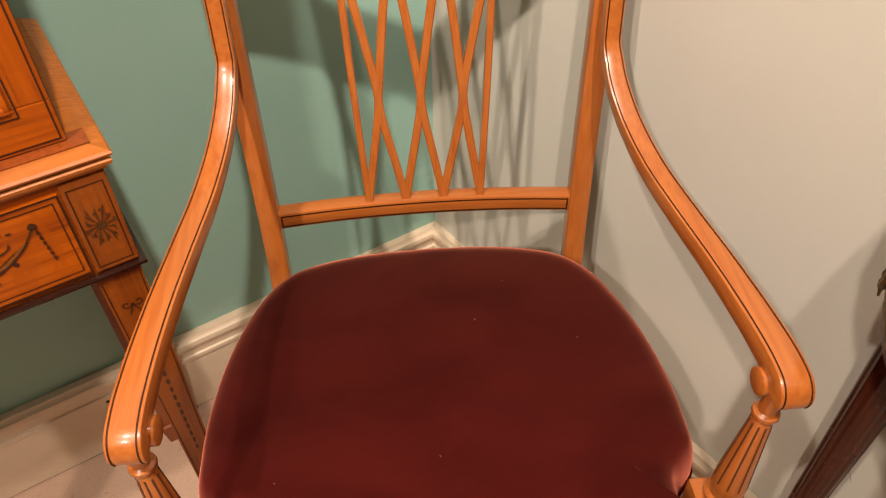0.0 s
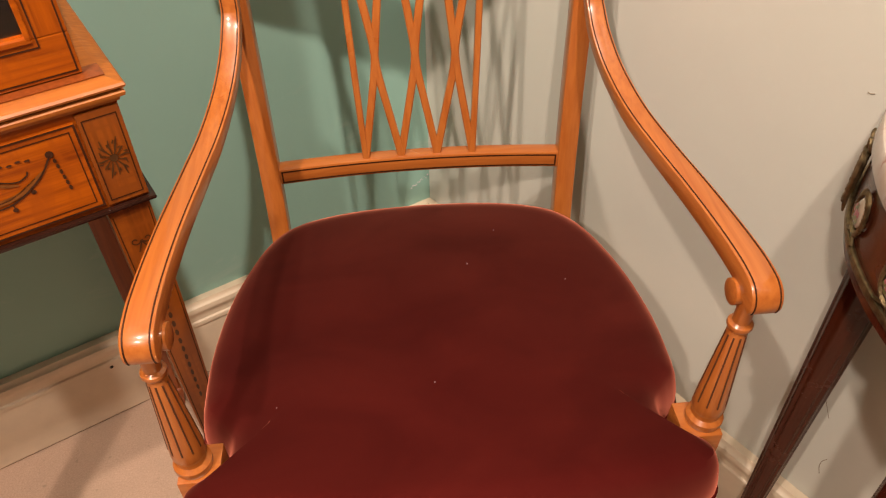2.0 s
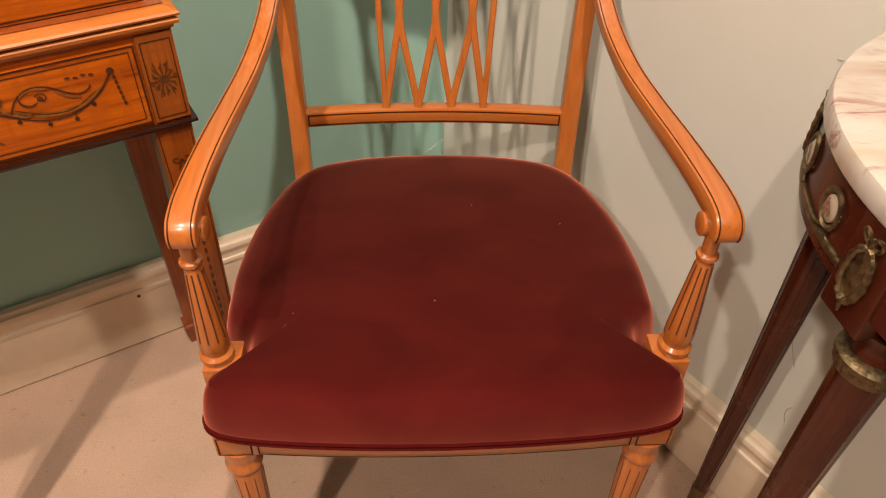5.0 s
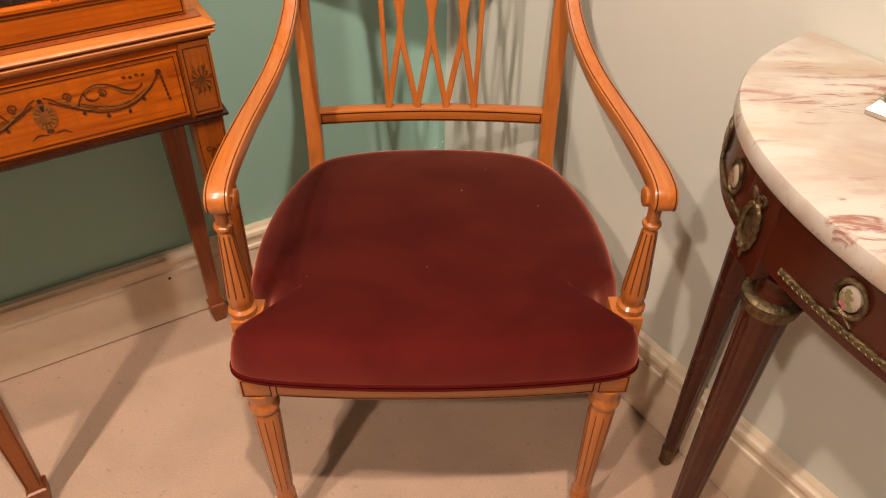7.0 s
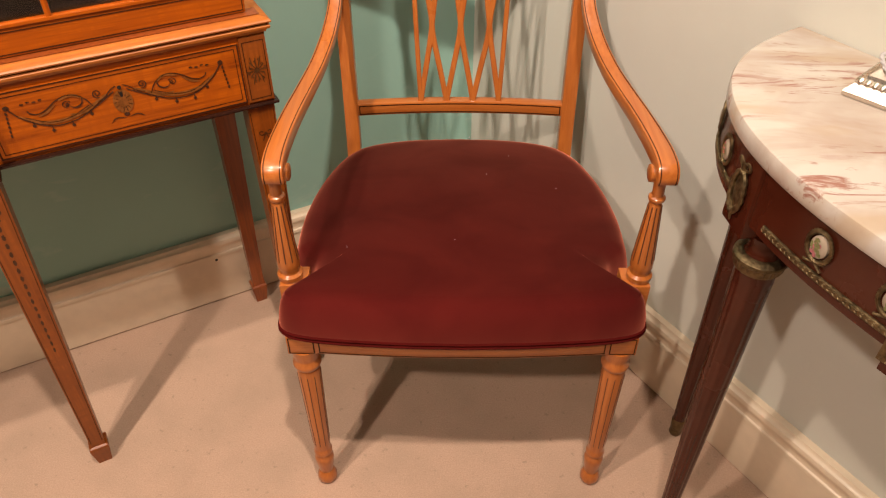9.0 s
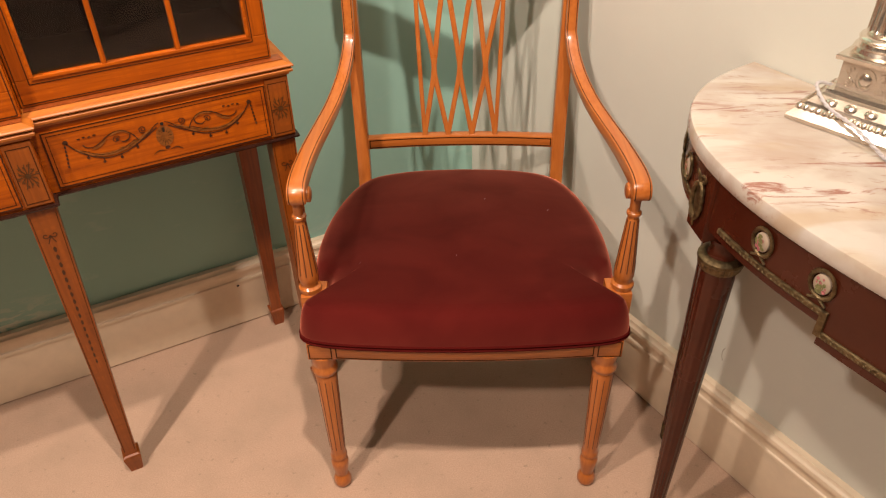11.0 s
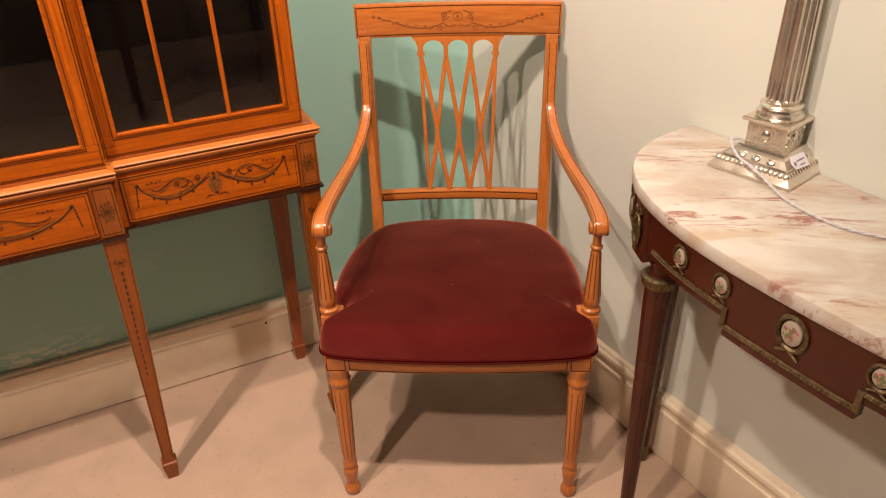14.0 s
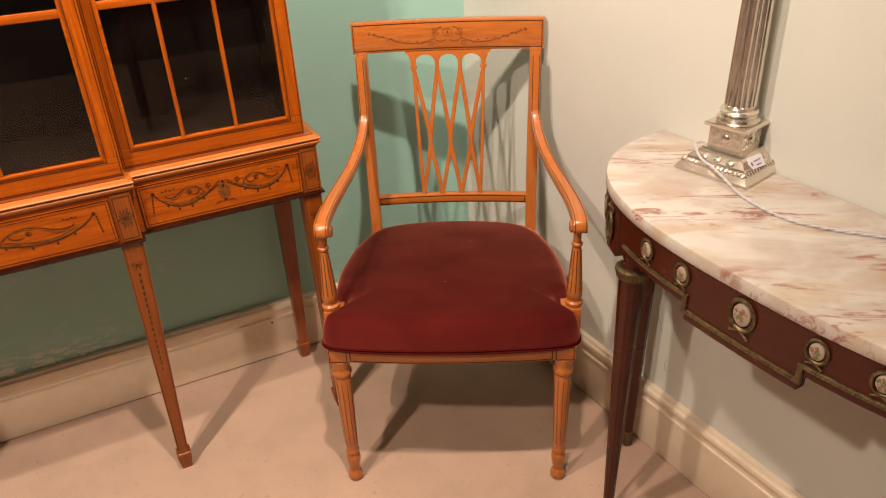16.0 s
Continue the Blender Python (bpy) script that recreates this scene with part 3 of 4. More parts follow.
# arched head of the lattice: each spandrel fills the corners between columns
for i in range(3):
    l, r = TOPS[i] + 0.004, TOPS[i + 1] - 0.004
    c, half_w = (l + r) / 2, (r - l) / 2
    bm = bmesh.new()
    n = 14
    front, back = [], []
    for j in range(n + 1):
        ang = math.pi * j / n
        a, z = c - half_w * math.cos(ang), 0.909 + 0.0215 * math.sin(ang)
        for row, off in ((front, -0.0052), (back, 0.0052)):
            row.append((bm.verts.new((a, back_y(a, z) + off, z)), bm.verts.new((a, back_y(a, 0.942) + off, 0.942))))
    for j in range(n):
        bm.faces.new((front[j][0], front[j + 1][0], front[j + 1][1], front[j][1]))
        bm.faces.new((back[j][0], back[j][1], back[j + 1][1], back[j + 1][0]))
        bm.faces.new((front[j][0], back[j][0], back[j + 1][0], front[j + 1][0]))
    part("arched_head", bm, satin["x"], chair)
for k in (-1, 1):
    bm = bmesh.new()
    prof = [(0.088, 0.905), (0.0945, 0.906), (0.0955, 0.917), (0.1000, 0.929), (0.1080, 0.938), (0.1080, 0.943), (0.088, 0.943)]
    loft(bm, [[(k * a, back_y(a, z) + off, z) for a, z in prof] for off in (-0.0052, 0.0052)])
    part("lattice_bracket", bm, satin["x"], chair)


# ---- the glazed cabinet ----
cabinet = thing("display_cabinet", pose(0, 0, 0, 0, 0, 30), "satinwood breakfront display cabinet with glazed doors and marquetry drawers", "cabinet")
BACK = 0.690


def garland(bm, pale, a0, a1, z, put):
    """A swag marquetry between two knots, with scrolls and an oval patera in the middle."""
    c, h = (a0 + a1) / 2, (a1 - a0) / 2
    for k in (-1, 1):
        def at(t, dz, k=k):
            return (c + k * h * t, z + dz)
        swag = curve2([at(0.97, 0.022), at(0.86, 0.001), at(0.66, -0.017), at(0.44, -0.016), at(0.24, -0.002), at(0.06, 0.014)])
        strip(bm, swag, 0.0019, put)
        strip(pale, curve2([at(0.90, 0.008), at(0.70, -0.0100), at(0.46, -0.0105), at(0.26, 0.002)]), 0.0060, put, True)
        strip(bm, curve2([at(0.84, 0.003), at(0.66, -0.011), at(0.48, -0.010), at(0.30, 0.002)]), 0.0014, put)
        for t, dz in ((0.80, -0.011), (0.66, -0.024), (0.48, -0.023), (0.30, -0.012)):
            strip(bm, [at(t, dz + 0.007), at(t, dz + 0.002)], 0.0012, put)
            spot(bm, *at(t, dz), 0.0026, 0.0026, put, 8)
        strip(pale, curve2([at(0.13, 0.013), at(0.24, 0.003), at(0.36, -0.007), at(0.48, -0.006)]), 0.0048, put, True)
        # a scroll that springs from the swag, arches over a floret and ends in a curl
        strip(bm, curve2([at(0.27, -0.001), at(0.31, 0.011), at(0.38, 0.0205), at(0.47, 0.0235), at(0.57, 0.0185), at(0.66, 0.0090), at(0.74, 0.0050), at(0.80, 0.0085), at(0.815, 0.0130)], 5), 0.0017, put)
        strip(bm, curve2([at(0.34, 0.016), at(0.355, 0.007), at(0.41, 0.003), at(0.455, 0.006)]), 0.0024, put, True)
        strip(bm, [(c + k * p, q) for p, q in spiral(h * 0.485, z + 0.0095, 0.0068, 1.0, 150, -1)], 0.0013, put)
        strip(pale, curve2([at(0.33, 0.014), at(0.42, 0.0225), at(0.54, 0.0185)]), 0.0042, put, True)
        strip(pale, curve2([at(0.58, 0.014), at(0.66, 0.005), at(0.74, 0.001)]), 0.0036, put, True)
        strip(bm, [(c + k * p, q) for p, q in spiral(h * 0.205, z + 0.0165, 0.0066, 1.5, 250)], 0.0015, put)
        strip(bm, curve2([at(0.03, 0.022), at(0.09, 0.017), at(0.15, 0.008), at(0.22, 0.004)]), 0.0014, put)
        for i in range(5):
            a = 2 * math.pi * i / 5
            spot(bm, c + k * h * 0.475 + 0.0022 * math.cos(a), z + 0.0095 + 0.0022 * math.sin(a), 0.0013, 0.0013, put, 6)
        spot(bm, *at(0.97, 0.023), 0.0040, 0.0040, put, 10)
        for i in range(6):
            spot(bm, c + k * (h * 0.985 + 0.0008 * i), z + 0.015 - 0.0068 * i, 0.0017, 0.0030, put, 6)
        for i in range(4):
            spot(bm, c + k * (h * 0.84 - 0.008 * i), z + 0.024 + 0.0015 * (i % 2), 0.0030, 0.0014, put, 6)
        strip(bm, curve2([at(0.02, -0.030), at(0.10, -0.028), at(0.16, -0.034)]), 0.0018, put, True)
    spot(pale, c, z - 0.004, 0.0140, 0.0190, put, 18)
    for i in range(14):
        a = 2 * math.pi * i / 14
        strip(bm, [(c + 0.006 * math.cos(a), z - 0.004 + 0.009 * math.sin(a)), (c + 0.0125 * math.cos(a), z - 0.004 + 0.0170 * math.sin(a))], 0.0014, put)
    spot(bm, c, z - 0.025, 0.0045, 0.0030, put, 8)


def rosette(bm, a, z, put):
    for i in range(12):
        q = 2 * math.pi * i / 12
        r = 0.017 if i % 2 else 0.021
        strip(bm, [(a + 0.004 * math.cos(q), z + 0.004 * math.sin(q)), (a + 0.012 * math.cos(q + 0.1), z + 0.014 * math.sin(q + 0.1)), (a + r * 0.8 * math.cos(q), z + r * 1.25 * math.sin(q))], 0.0023, put, True)
        strip(bm, [(a + r * 0.55 * math.cos(q + 0.26), z + r * 0.8 * math.sin(q + 0.26)), (a + r * 0.75 * math.cos(q + 0.20), z + r * 1.0 * math.sin(q + 0.20))], 0.0016, put)
    spot(bm, a, z, 0.0045, 0.0045, put, 10)


def husks(bm, a, put, z0=0.63, n=17):
    """A bow with a string of husks down a leg."""
    for k in (-1, 1):
        strip(bm, [(a + k * p, q) for p, q in spiral(0.0065, z0 - 0.006, 0.0060, 1.0, 180)], 0.0016, put)
        strip(bm, [(a, z0 - 0.008), (a + k * 0.006, z0 - 0.022)], 0.0016, put)
    for i in range(n):
        spot(bm, a, z0 - 0.035 - 0.0165 * i, 0.0028 - 0.00006 * i, 0.0058, put, 8)


def square_leg(name, u, v, du, dv, front=True):
    bm = bmesh.new()
    rings = []
    for z, h, t in ((0.675, 0.0225, 0), (0.46, 0.0195, 0.32), (0.052, 0.0125, 1), (0.050, 0.0170, 1), (0.044, 0.0175, 1), (0.004, 0.0125, 1), (0.0, 0.0120, 1)):
        rings.append([(u + du * t + p * h, v + dv * t + q * h, z) for p, q in ((-1, -1), (1, -1), (1, 1), (-1, 1))])
    leg = part(name, loft(bm, rings), cabcross if front else legwood, cabinet, "square tapering leg with a spade foot", False)
    if front:
        bm = bmesh.new()
        husks(bm, 0.0, lambda a, z: (u + du * (0.675 - z) / 0.625 + a, v + dv * (0.675 - z) / 0.625 - (0.0225 - 0.0100 * (0.675 - z) / 0.623) - 0.0008, z))
        part("marquetry", bm, inlay, leg, "dark husk marquetry")
        for k in (-1, 1):
            bm = bmesh.new()
            pts = [(k * (0.0195 - 0.0095 * i / 8), 0.664 - 0.60 * i / 8) for i in range(9)]
            strip(bm, pts, 0.0012, lambda a, z: (u + du * (0.675 - z) / 0.625 + a, v + dv * (0.675 - z) / 0.625 - (0.0225 - 0.0100 * (0.675 - z) / 0.623) - 0.0007, z))
            part("stringing_line", bm, ebony, leg)
    return leg


MOULD = [(0.0, 0.797), (0.003, 0.797), (0.004, 0.801), (0.0085, 0.803), (0.0095, 0.807), (0.0065, 0.8095), (0.0065, 0.8115), (0.0105, 0.8125), (0.0115, 0.8150), (0.0095, 0.8172), (-0.004, 0.8222), (-0.012, 0.823)]


def section(u0, u1, v, open_left, open_right, block_left, block_right, pane_bars, wing):
    """One bay of the cabinet: a drawer case with a moulded shelf, and a glazed case over it."""
    case = part("drawer_case", boxed(u0, u1, v, BACK, 0.680, 0.799), cabwood["x"], cabinet, "", False)
    el, er = (0.012 if open_left else 0.0), (0.012 if open_right else 0.0)
    # bead under the case
    part("bottom_bead", boxed(u0 - el * 0.5, u1 + er * 0.5, v - 0.0065, BACK, 0.6750, 0.6805, 0.0022), lip_wood, case, "dark lip under the drawer case")
    # moulded shelf round the open sides
    rings = []
    for e, z in MOULD:
        rings.append([(u0 - (e if open_left else 0), v - e, z), (u1 + (e if open_right else 0), v - e, z), (u1 + (e if open_right else 0), BACK, z), (u0 - (e if open_left else 0), BACK, z)])
    part("moulded_shelf", loft(bmesh.new(), rings), lit_mouldwood, case, "", False)
    # thin darker strip laid on the shelf as the shade at the door's foot
    part("shelf_shade_strip", boxed(u0 + 0.002, u1 - 0.002, v + 0.0035, v + 0.030, 0.8228, 0.8238), legwood, case, "darker strip for the shade on the shelf before the door", False)
    part("stringing", boxed(u0 - el * 0.5, u1 + er * 0.5, v - 0.0068, v - 0.002, 0.8098, 0.8109), ebony, case, "", False)
    a0 = u0 + (0.050 if block_left else 0.012)
    a1 = u1 - (0.045 if block_right else 0.006)
    put = lambda a, z: (a, v - 0.0046, z)
    drawer = part("drawer", boxed(a0, a1, v - 0.004, v + 0.02, 0.688, 0.787, 0.0008), cabwood["x"], case, "drawer front inlaid with a garland", False)
    bm = bmesh.new()
    outline(bm, a0 + 0.001, a1 - 0.001, 0.689, 0.786, 0.0022, put)
    part("stringing", bm, ebony, drawer)
    bm = bmesh.new()
    outline(bm, a0 + 0.007, a1 - 0.007, 0.695, 0.780, 0.0012, put)
    part("stringing", bm, ebony, drawer)
    bm, pale = bmesh.new(), bmesh.new()
    garland(bm, pale, a0 + 0.026, a1 - 0.026, 0.741, lambda a, z: (a, v - 0.0052, z))
    part("marquetry", bm, inlay, drawer, "dark swag and scroll marquetry")
    part("shaded_marquetry", pale, inlay_pale, drawer)
    bm = bmesh.new()
    c = (a0 + a1) / 2
    spot(bm, c, 0.7600, 0.0030, 0.0030, lambda a, z: (a, v - 0.0060, z))
    strip(bm, [(c, 0.7530), (c, 0.7450)], 0.0028, lambda a, z: (a, v - 0.0060, z))
    part("keyhole", bm, black, drawer)
    for flag, b0, b1 in ((block_left, u0 + 0.002, u0 + 0.047), (block_right, u1 - 0.042, u1 - 0.001)):
        if flag:
            blk = part("corner_panel", boxed(b0, b1, v - 0.003, v + 0.01, 0.684, 0.794, 0.0008), cabcross, case, "", False)
            bm = bmesh.new()
            outline(bm, b0 + 0.004, b1 - 0.004, 0.690, 0.786, 0.0014, lambda a, z: (a, v - 0.0036, z))
            part("stringing", bm, ebony, blk)
            bm = bmesh.new()
            rosette(bm, (b0 + b1) / 2, 0.738, lambda a, z: (a, v - 0.0040, z))
            part("marquetry", bm, inlay_olive, blk)
    # the glazed case
    up0, up1, f = u0, u1 - (0.017 if wing and open_right else 0.0), v + 0.016
    TOP = 1.86
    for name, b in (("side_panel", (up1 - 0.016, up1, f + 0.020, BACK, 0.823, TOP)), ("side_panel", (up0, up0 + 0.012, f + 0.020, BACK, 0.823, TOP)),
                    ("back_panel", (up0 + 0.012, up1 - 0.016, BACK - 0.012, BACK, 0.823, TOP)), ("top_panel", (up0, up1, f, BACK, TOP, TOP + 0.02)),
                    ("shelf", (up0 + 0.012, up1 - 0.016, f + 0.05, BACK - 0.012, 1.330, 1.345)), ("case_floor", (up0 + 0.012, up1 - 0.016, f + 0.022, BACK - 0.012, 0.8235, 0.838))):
        # back, shelf and floor of the case carry the painted shade
        part(name, boxed(*b), cabwood["z"] if name in ("side_panel", "top_panel") else case_shade, cabinet, "", False)
    # thin sheets added over the side panels to darken the inside
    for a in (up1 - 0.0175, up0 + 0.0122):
        part("case_shade_sheet", boxed(a, a + 0.0013, f + 0.022, BACK - 0.012, 0.838, TOP), case_shade, cabinet, "near-black sheet for the shade inside the case", False)
    g0, g1, gz = up0 + (0.026 if not wing else 0.030), up1 - 0.036, 0.867
    if not wing:
        g0, g1 = up0 + 0.032, up1 - 0.034
    door = part("door_frame", boxed(up0 + 0.001, up1 - 0.001, f, f + 0.020, 0.825, gz, 0.0015), cabwood["x"], cabinet, "glazed door frame of figured satinwood", False)
    for a, b in ((up0 + 0.001, g0), (g1, up1 - 0.001)):
        part("door_stile", boxed(a, b, f, f + 0.020, gz, TOP - 0.04, 0.0015), cabwood["z"], door, "", False)
    part("door_rail", boxed(up0 + 0.001, up1 - 0.001, f, f + 0.020, TOP - 0.04, TOP - 0.002, 0.0015), cabwood["x"], door, "", False)
    bm = bmesh.new()
    pf = lambda a, z: (a, f - 0.0008, z)
    outline(bm, g0 - 0.007, g1 + 0.007, gz - 0.008, TOP - 0.03, 0.0016, pf)
    part("stringing", bm, ebony, door)
    bm = bmesh.new()
    outline(bm, up0 + 0.005, up1 - 0.005, 0.829, TOP - 0.005, 0.0016, pf)
    part("stringing", bm, ebony, door)
    # raised bead round the glass
    for b in ((g0 - 0.003, g1 + 0.003, gz - 0.002, gz + 0.003), (g0 - 0.003, g0 + 0.002, gz, TOP - 0.04), (g1 - 0.002, g1 + 0.003, gz, TOP - 0.04)):
        part("glass_bead", boxed(b[0], b[1], f - 0.003, f + 0.004, b[2], b[3], 0.001), cabwood["x"], door, "", False)
    edges = [g0] + list(pane_bars) + [g1]
    for e in pane_bars:
        part("glazing_bar", sweep(bmesh.new(), [Vector((e, f + 0.004, gz)), Vector((e, f + 0.004, TOP - 0.04))], rounded(0.0085, 0.011, 0.003), (1, 0, 0)), cabwood["z"], door)
    part("glazing_bar", sweep(bmesh.new(), [Vector((g0, f + 0.0045, 1.1555)), Vector((g1, f + 0.0045, 1.1555))], rounded(0.011, 0.016, 0.003), (0, 1, 0)), cabwood["x"], door)
    for p, q in zip(edges, edges[1:]):
        for z0, z1 in ((gz, 1.148), (1.163, TOP - 0.04)):
            pane = part("pane", boxed(p + 0.001, q - 0.001, f + 0.008, f + 0.0105, z0, z1), pane_glass, door, "clear glass pane reflecting the dim room", False)
            pane.visible_shadow = False


UR, UM = -0.127, -0.543
section(UM, UR, 0.390, False, True, False, True, (-0.4085, -0.2940), True)
section(UM - 0.66, UM, 0.358, True, True, True, True, (-1.095, -0.930, -0.760), False)
section(UM - 0.66 - 0.404, UM - 0.66, 0.390, True, False, True, False, (-1.455, -1.340), True)
for u, v, du, dv, front in ((UR - 0.0245, 0.4140, 0.002, 0.0, True), (UM - 0.0235, 0.3815, -0.020, 0.004, True), (UR - 0.0400, BACK - 0.0185, -0.004, 0.010, False), 
                            (UM - 0.6365, 0.3815, 0.016, 0.004, True), (UM - 1.0395, 0.4140, 0.0, 0.0, True), (UM - 1.0395, BACK - 0.0235, 0.0, 0.0, False)):
    square_leg("front_leg" if front else "back_leg", u, v, du, dv, front)


# ---- the marble-topped console table ----
table = thing("console_table", pose(0.504 * 0.827, 0.504 * 0.562, 0, 0, 0, -55.8), "mahogany demilune console table with gilt mounts and a rose marble top", "console table")
MID, LONG, DEEP, POW = 0.590, 0.495, 0.341, 2.6


def edge(t, inset=0.0):
    """A point of the half-round front: t from 0 at one end to 1 at the other."""
    ang = math.pi * (1 - t)
    c, s = math.cos(ang), math.sin(ang)
    return (MID + (LONG - inset) * math.copysign(abs(c) ** (2 / POW), c), -(DEEP - inset) * abs(s) ** (2 / POW))


def slab(bm, inset_z, n=72, wall_gap=0.003):
    rings = []
    for inset, z in inset_z:
        r = [edge(i / n, inset) for i in range(n + 1)]
        rings.append([(a, min(b, -wall_gap), z) for a, b in r])
    return loft(bm, rings)


part("marble_top", slab(bmesh.new(), [(0.006, 0.8215), (0.0015, 0.8225), (0.0, 0.826), (0.0, 0.842), (0.0015, 0.8455), (0.005, 0.847)]), rose_marble, table, "polished white and rose veined marble top")
INSET = 0.006
apron = part("apron", slab(bmesh.new(), [(INSET + 0.003, 0.741), (INSET, 0.744), (INSET, 0.8214)]), mahog["x"], table, "curved mahogany apron")


def along(s0, s1, inset, n=24):
    """Points of the front edge between two lengths."""
    out = []
    for i in range(n + 1):
        s = s0 + (s1 - s0) * i / n
        k = abs((s - MID) / (LONG - inset))
        out.append(Vector((s, -(DEEP - inset) * max(0.0, 1 - k ** POW) ** (1 / POW), 0)))
    return out


DROP0, DROP1 = 0.485, 0.695
pts = along(DROP0, DROP1, INSET)
bm = bmesh.new()
loft(bm, [[p + Vector((0, 0, z)) + Vector((0, d, 0)) for d, z in ((0, 0.715), (0, 0.7445), (0.018, 0.7445), (0.018, 0.715))] for p in pts])
part("drop_panel", bm, mahog["x"], table)


def gilt_band(path, z):
    return sweep(bmesh.new(), [p + Vector((0, -0.0015, z)) for p in path], rounded(0.0050, 0.0085, 0.002), (0, 1, 0))


for s0, s1, z in ((0.310, DROP0, 0.7600), (DROP0 - 0.004, DROP1 + 0.004, 0.7325), (DROP1, 0.870, 0.7600)):
    part("gilt_band", gilt_band(along(s0, s1, INSET), z), brass, table, "chased gilt brass band")
def chase(points):
    """A row of small raised leaves along a band."""
    bm, left = bmesh.new(), 0.0
    for a, b in zip(points, points[1:]):
        t, gap = (b - a).normalized(), (b - a).length
        o = Vector((t.y, -t.x, 0))
        while left < gap:
            c = a + t * left + o * 0.0036
            for k in (-1, 1):
                d = (t * 0.8 + Vector((0, 0, 0.6 * k))).normalized()
                e = d.cross(o)
                m = c + Vector((0, 0, 0.0016 * k))
                loft(bm, [[m + d * 0.0026 * w * math.cos(q) + e * 0.0011 * w * math.sin(q) + o * h for q in [6.2832 * i / 6 for i in range(6)]] for w, h in ((1.0, 0.0), (0.7, 0.0009), (0.15, 0.0013))])
            left += 0.0068
        left -= gap
    return bm


for s0, s1, z in ((0.312, DROP0, 0.7600), (DROP0, DROP1, 0.7325), (DROP1, 0.868, 0.7600)):
    part("relief", chase([p + Vector((0, 0, z)) for p in along(s0, s1, INSET)]), brass, table, "row of small chased leaves")
for s in (DROP0, DROP1):
    p = along(s, s + 0.001, INSET, 1)[0]
    part("gilt_band", boxed(s - 0.0045, s + 0.0045, p.y - 0.0045, p.y + 0.002, 0.7285, 0.7640, 0.0015), brass, table)
for t0, t1 in ((0.010, 0.290), (0.710, 0.990)):
    path = [Vector((*edge(t0 + (t1 - t0) * i / 20, INSET), 0)) for i in range(21)]
    rings = []
    for i, p in enumerate(path):
        t = (path[min(i + 1, 20)] - path[max(i - 1, 0)]).normalized()
        o = Vector((t.y, -t.x, 0))
        rings.append([p + o * (0.0015 + a) + Vector((0, 0, 0.7600 + b)) for a, b in rounded(0.0050, 0.0085, 0.002)])
    part("gilt_band", loft(bmesh.new(), rings), brass, table)


def facing(s):
    """A frame on the apron at length s: place, along, outward."""
    p, q = along(s, s + 0.002, INSET, 1)
    t = (q - p).normalized()
    return p, t, Vector((t.y, -t.x, 0))


def facing_t(t0):
    p, q = Vector((*edge(t0, INSET), 0)), Vector((*edge(t0 + 0.004, INSET), 0))
    t = (q - p).normalized()
    return p, t, Vector((t.y, -t.x, 0))


def medallion(place, size, z):
    p, t, o = place
    up = Vector((0, 0, 1))
    rx, rz = 0.0108 * size, 0.0135 * size

    def dome(bm, r0, z0, lift, n=24):
        rings = []
        for k, h in ((1.0, 0.0005), (0.98, lift * 0.6), (0.8, lift * 0.85), (0.45, lift * 0.97), (0.08, lift)):
            rings.append([p + o * h + t * (r0 * k * math.cos(2 * math.pi * i / n)) + up * (z + z0 * k * math.sin(2 * math.pi * i / n)) for i in range(n)])
        return loft(bm, rings)

    m = part("medallion", dome(bmesh.new(), rx, rz, 0.0060), porcelain, table, "oval painted porcelain plaque in a gilt leaf frame")
    bm = bmesh.new()
    n = 30
    for i in range(n):
        a = 2 * math.pi * i / n
        d = t * math.cos(a) * (rx + 0.0042 * size) + up * math.sin(a) * (rz + 0.0042 * size)
        c = p + o * 0.003 + up * z + d
        rad = d.normalized()
        tang = (t * -math.sin(a) + up * math.cos(a))
        w = (rad * 0.45 + tang * 1.0).normalized()
        cross = o.cross(w)
        loft(bm, [[c + w * (k * 0.0052 * size) + (cross * math.cos(q) + o * math.sin(q)) * (0.0025 * size * r) for q in (0, 1.26, 2.51, 3.77, 5.03)] for k, r in ((-1, 0.3), (0, 1), (1, 0.25))])
    for k in (-1, 1):
        a, b = p + o * 0.002 + up * (z - rz - 0.006 * size) + t * 0.001 * k, p + o * 0.003 + up * (z - rz - (0.010 if k < 0 else 0.012) * size) + t * k * 0.012 * size
        sweep(bm, [a, (a + b) / 2, b], ring_section(0.0017 * size, 6), o)
    part("gilt_leaf_frame", bm, brass, m, "gilt brass laurel frame")
    rng = random.Random(round(place[0].x * 1000))
    for mat, name, count in ((rose_paint, "painted_roses", 9), (leaf_paint, "painted_leaves", 20)):
        bm = bmesh.new()
        for _ in range(count):
            a, r = rng.uniform(0, 6.28), rng.uniform(0.05, 0.75)
            ca, cz, rr = rx * r * math.cos(a), rz * r * math.sin(a), rng.uniform(0.0011, 0.0024) * size
            bm.faces.new([bm.verts.new(p + o * (0.0065 - 0.0014 * r * r) + t * (ca + rr * math.cos(q)) + up * (z + cz + rr * math.sin(q) * 1.2)) for q in [6.2832 * i / 7 for i in range(7)]])
        part(name, bm, mat, m)


for s, size in ((0.384, 1.0), (0.4715, 1.0), (0.592, 1.42), (0.711, 1.02), (0.798, 1.0)):
    medallion(facing(s), size, 0.794 if size < 1.3 else 0.786)
for t0 in (0.160, 0.240, 0.760, 0.840):
    medallion(facing_t(t0), 1.0, 0.789)


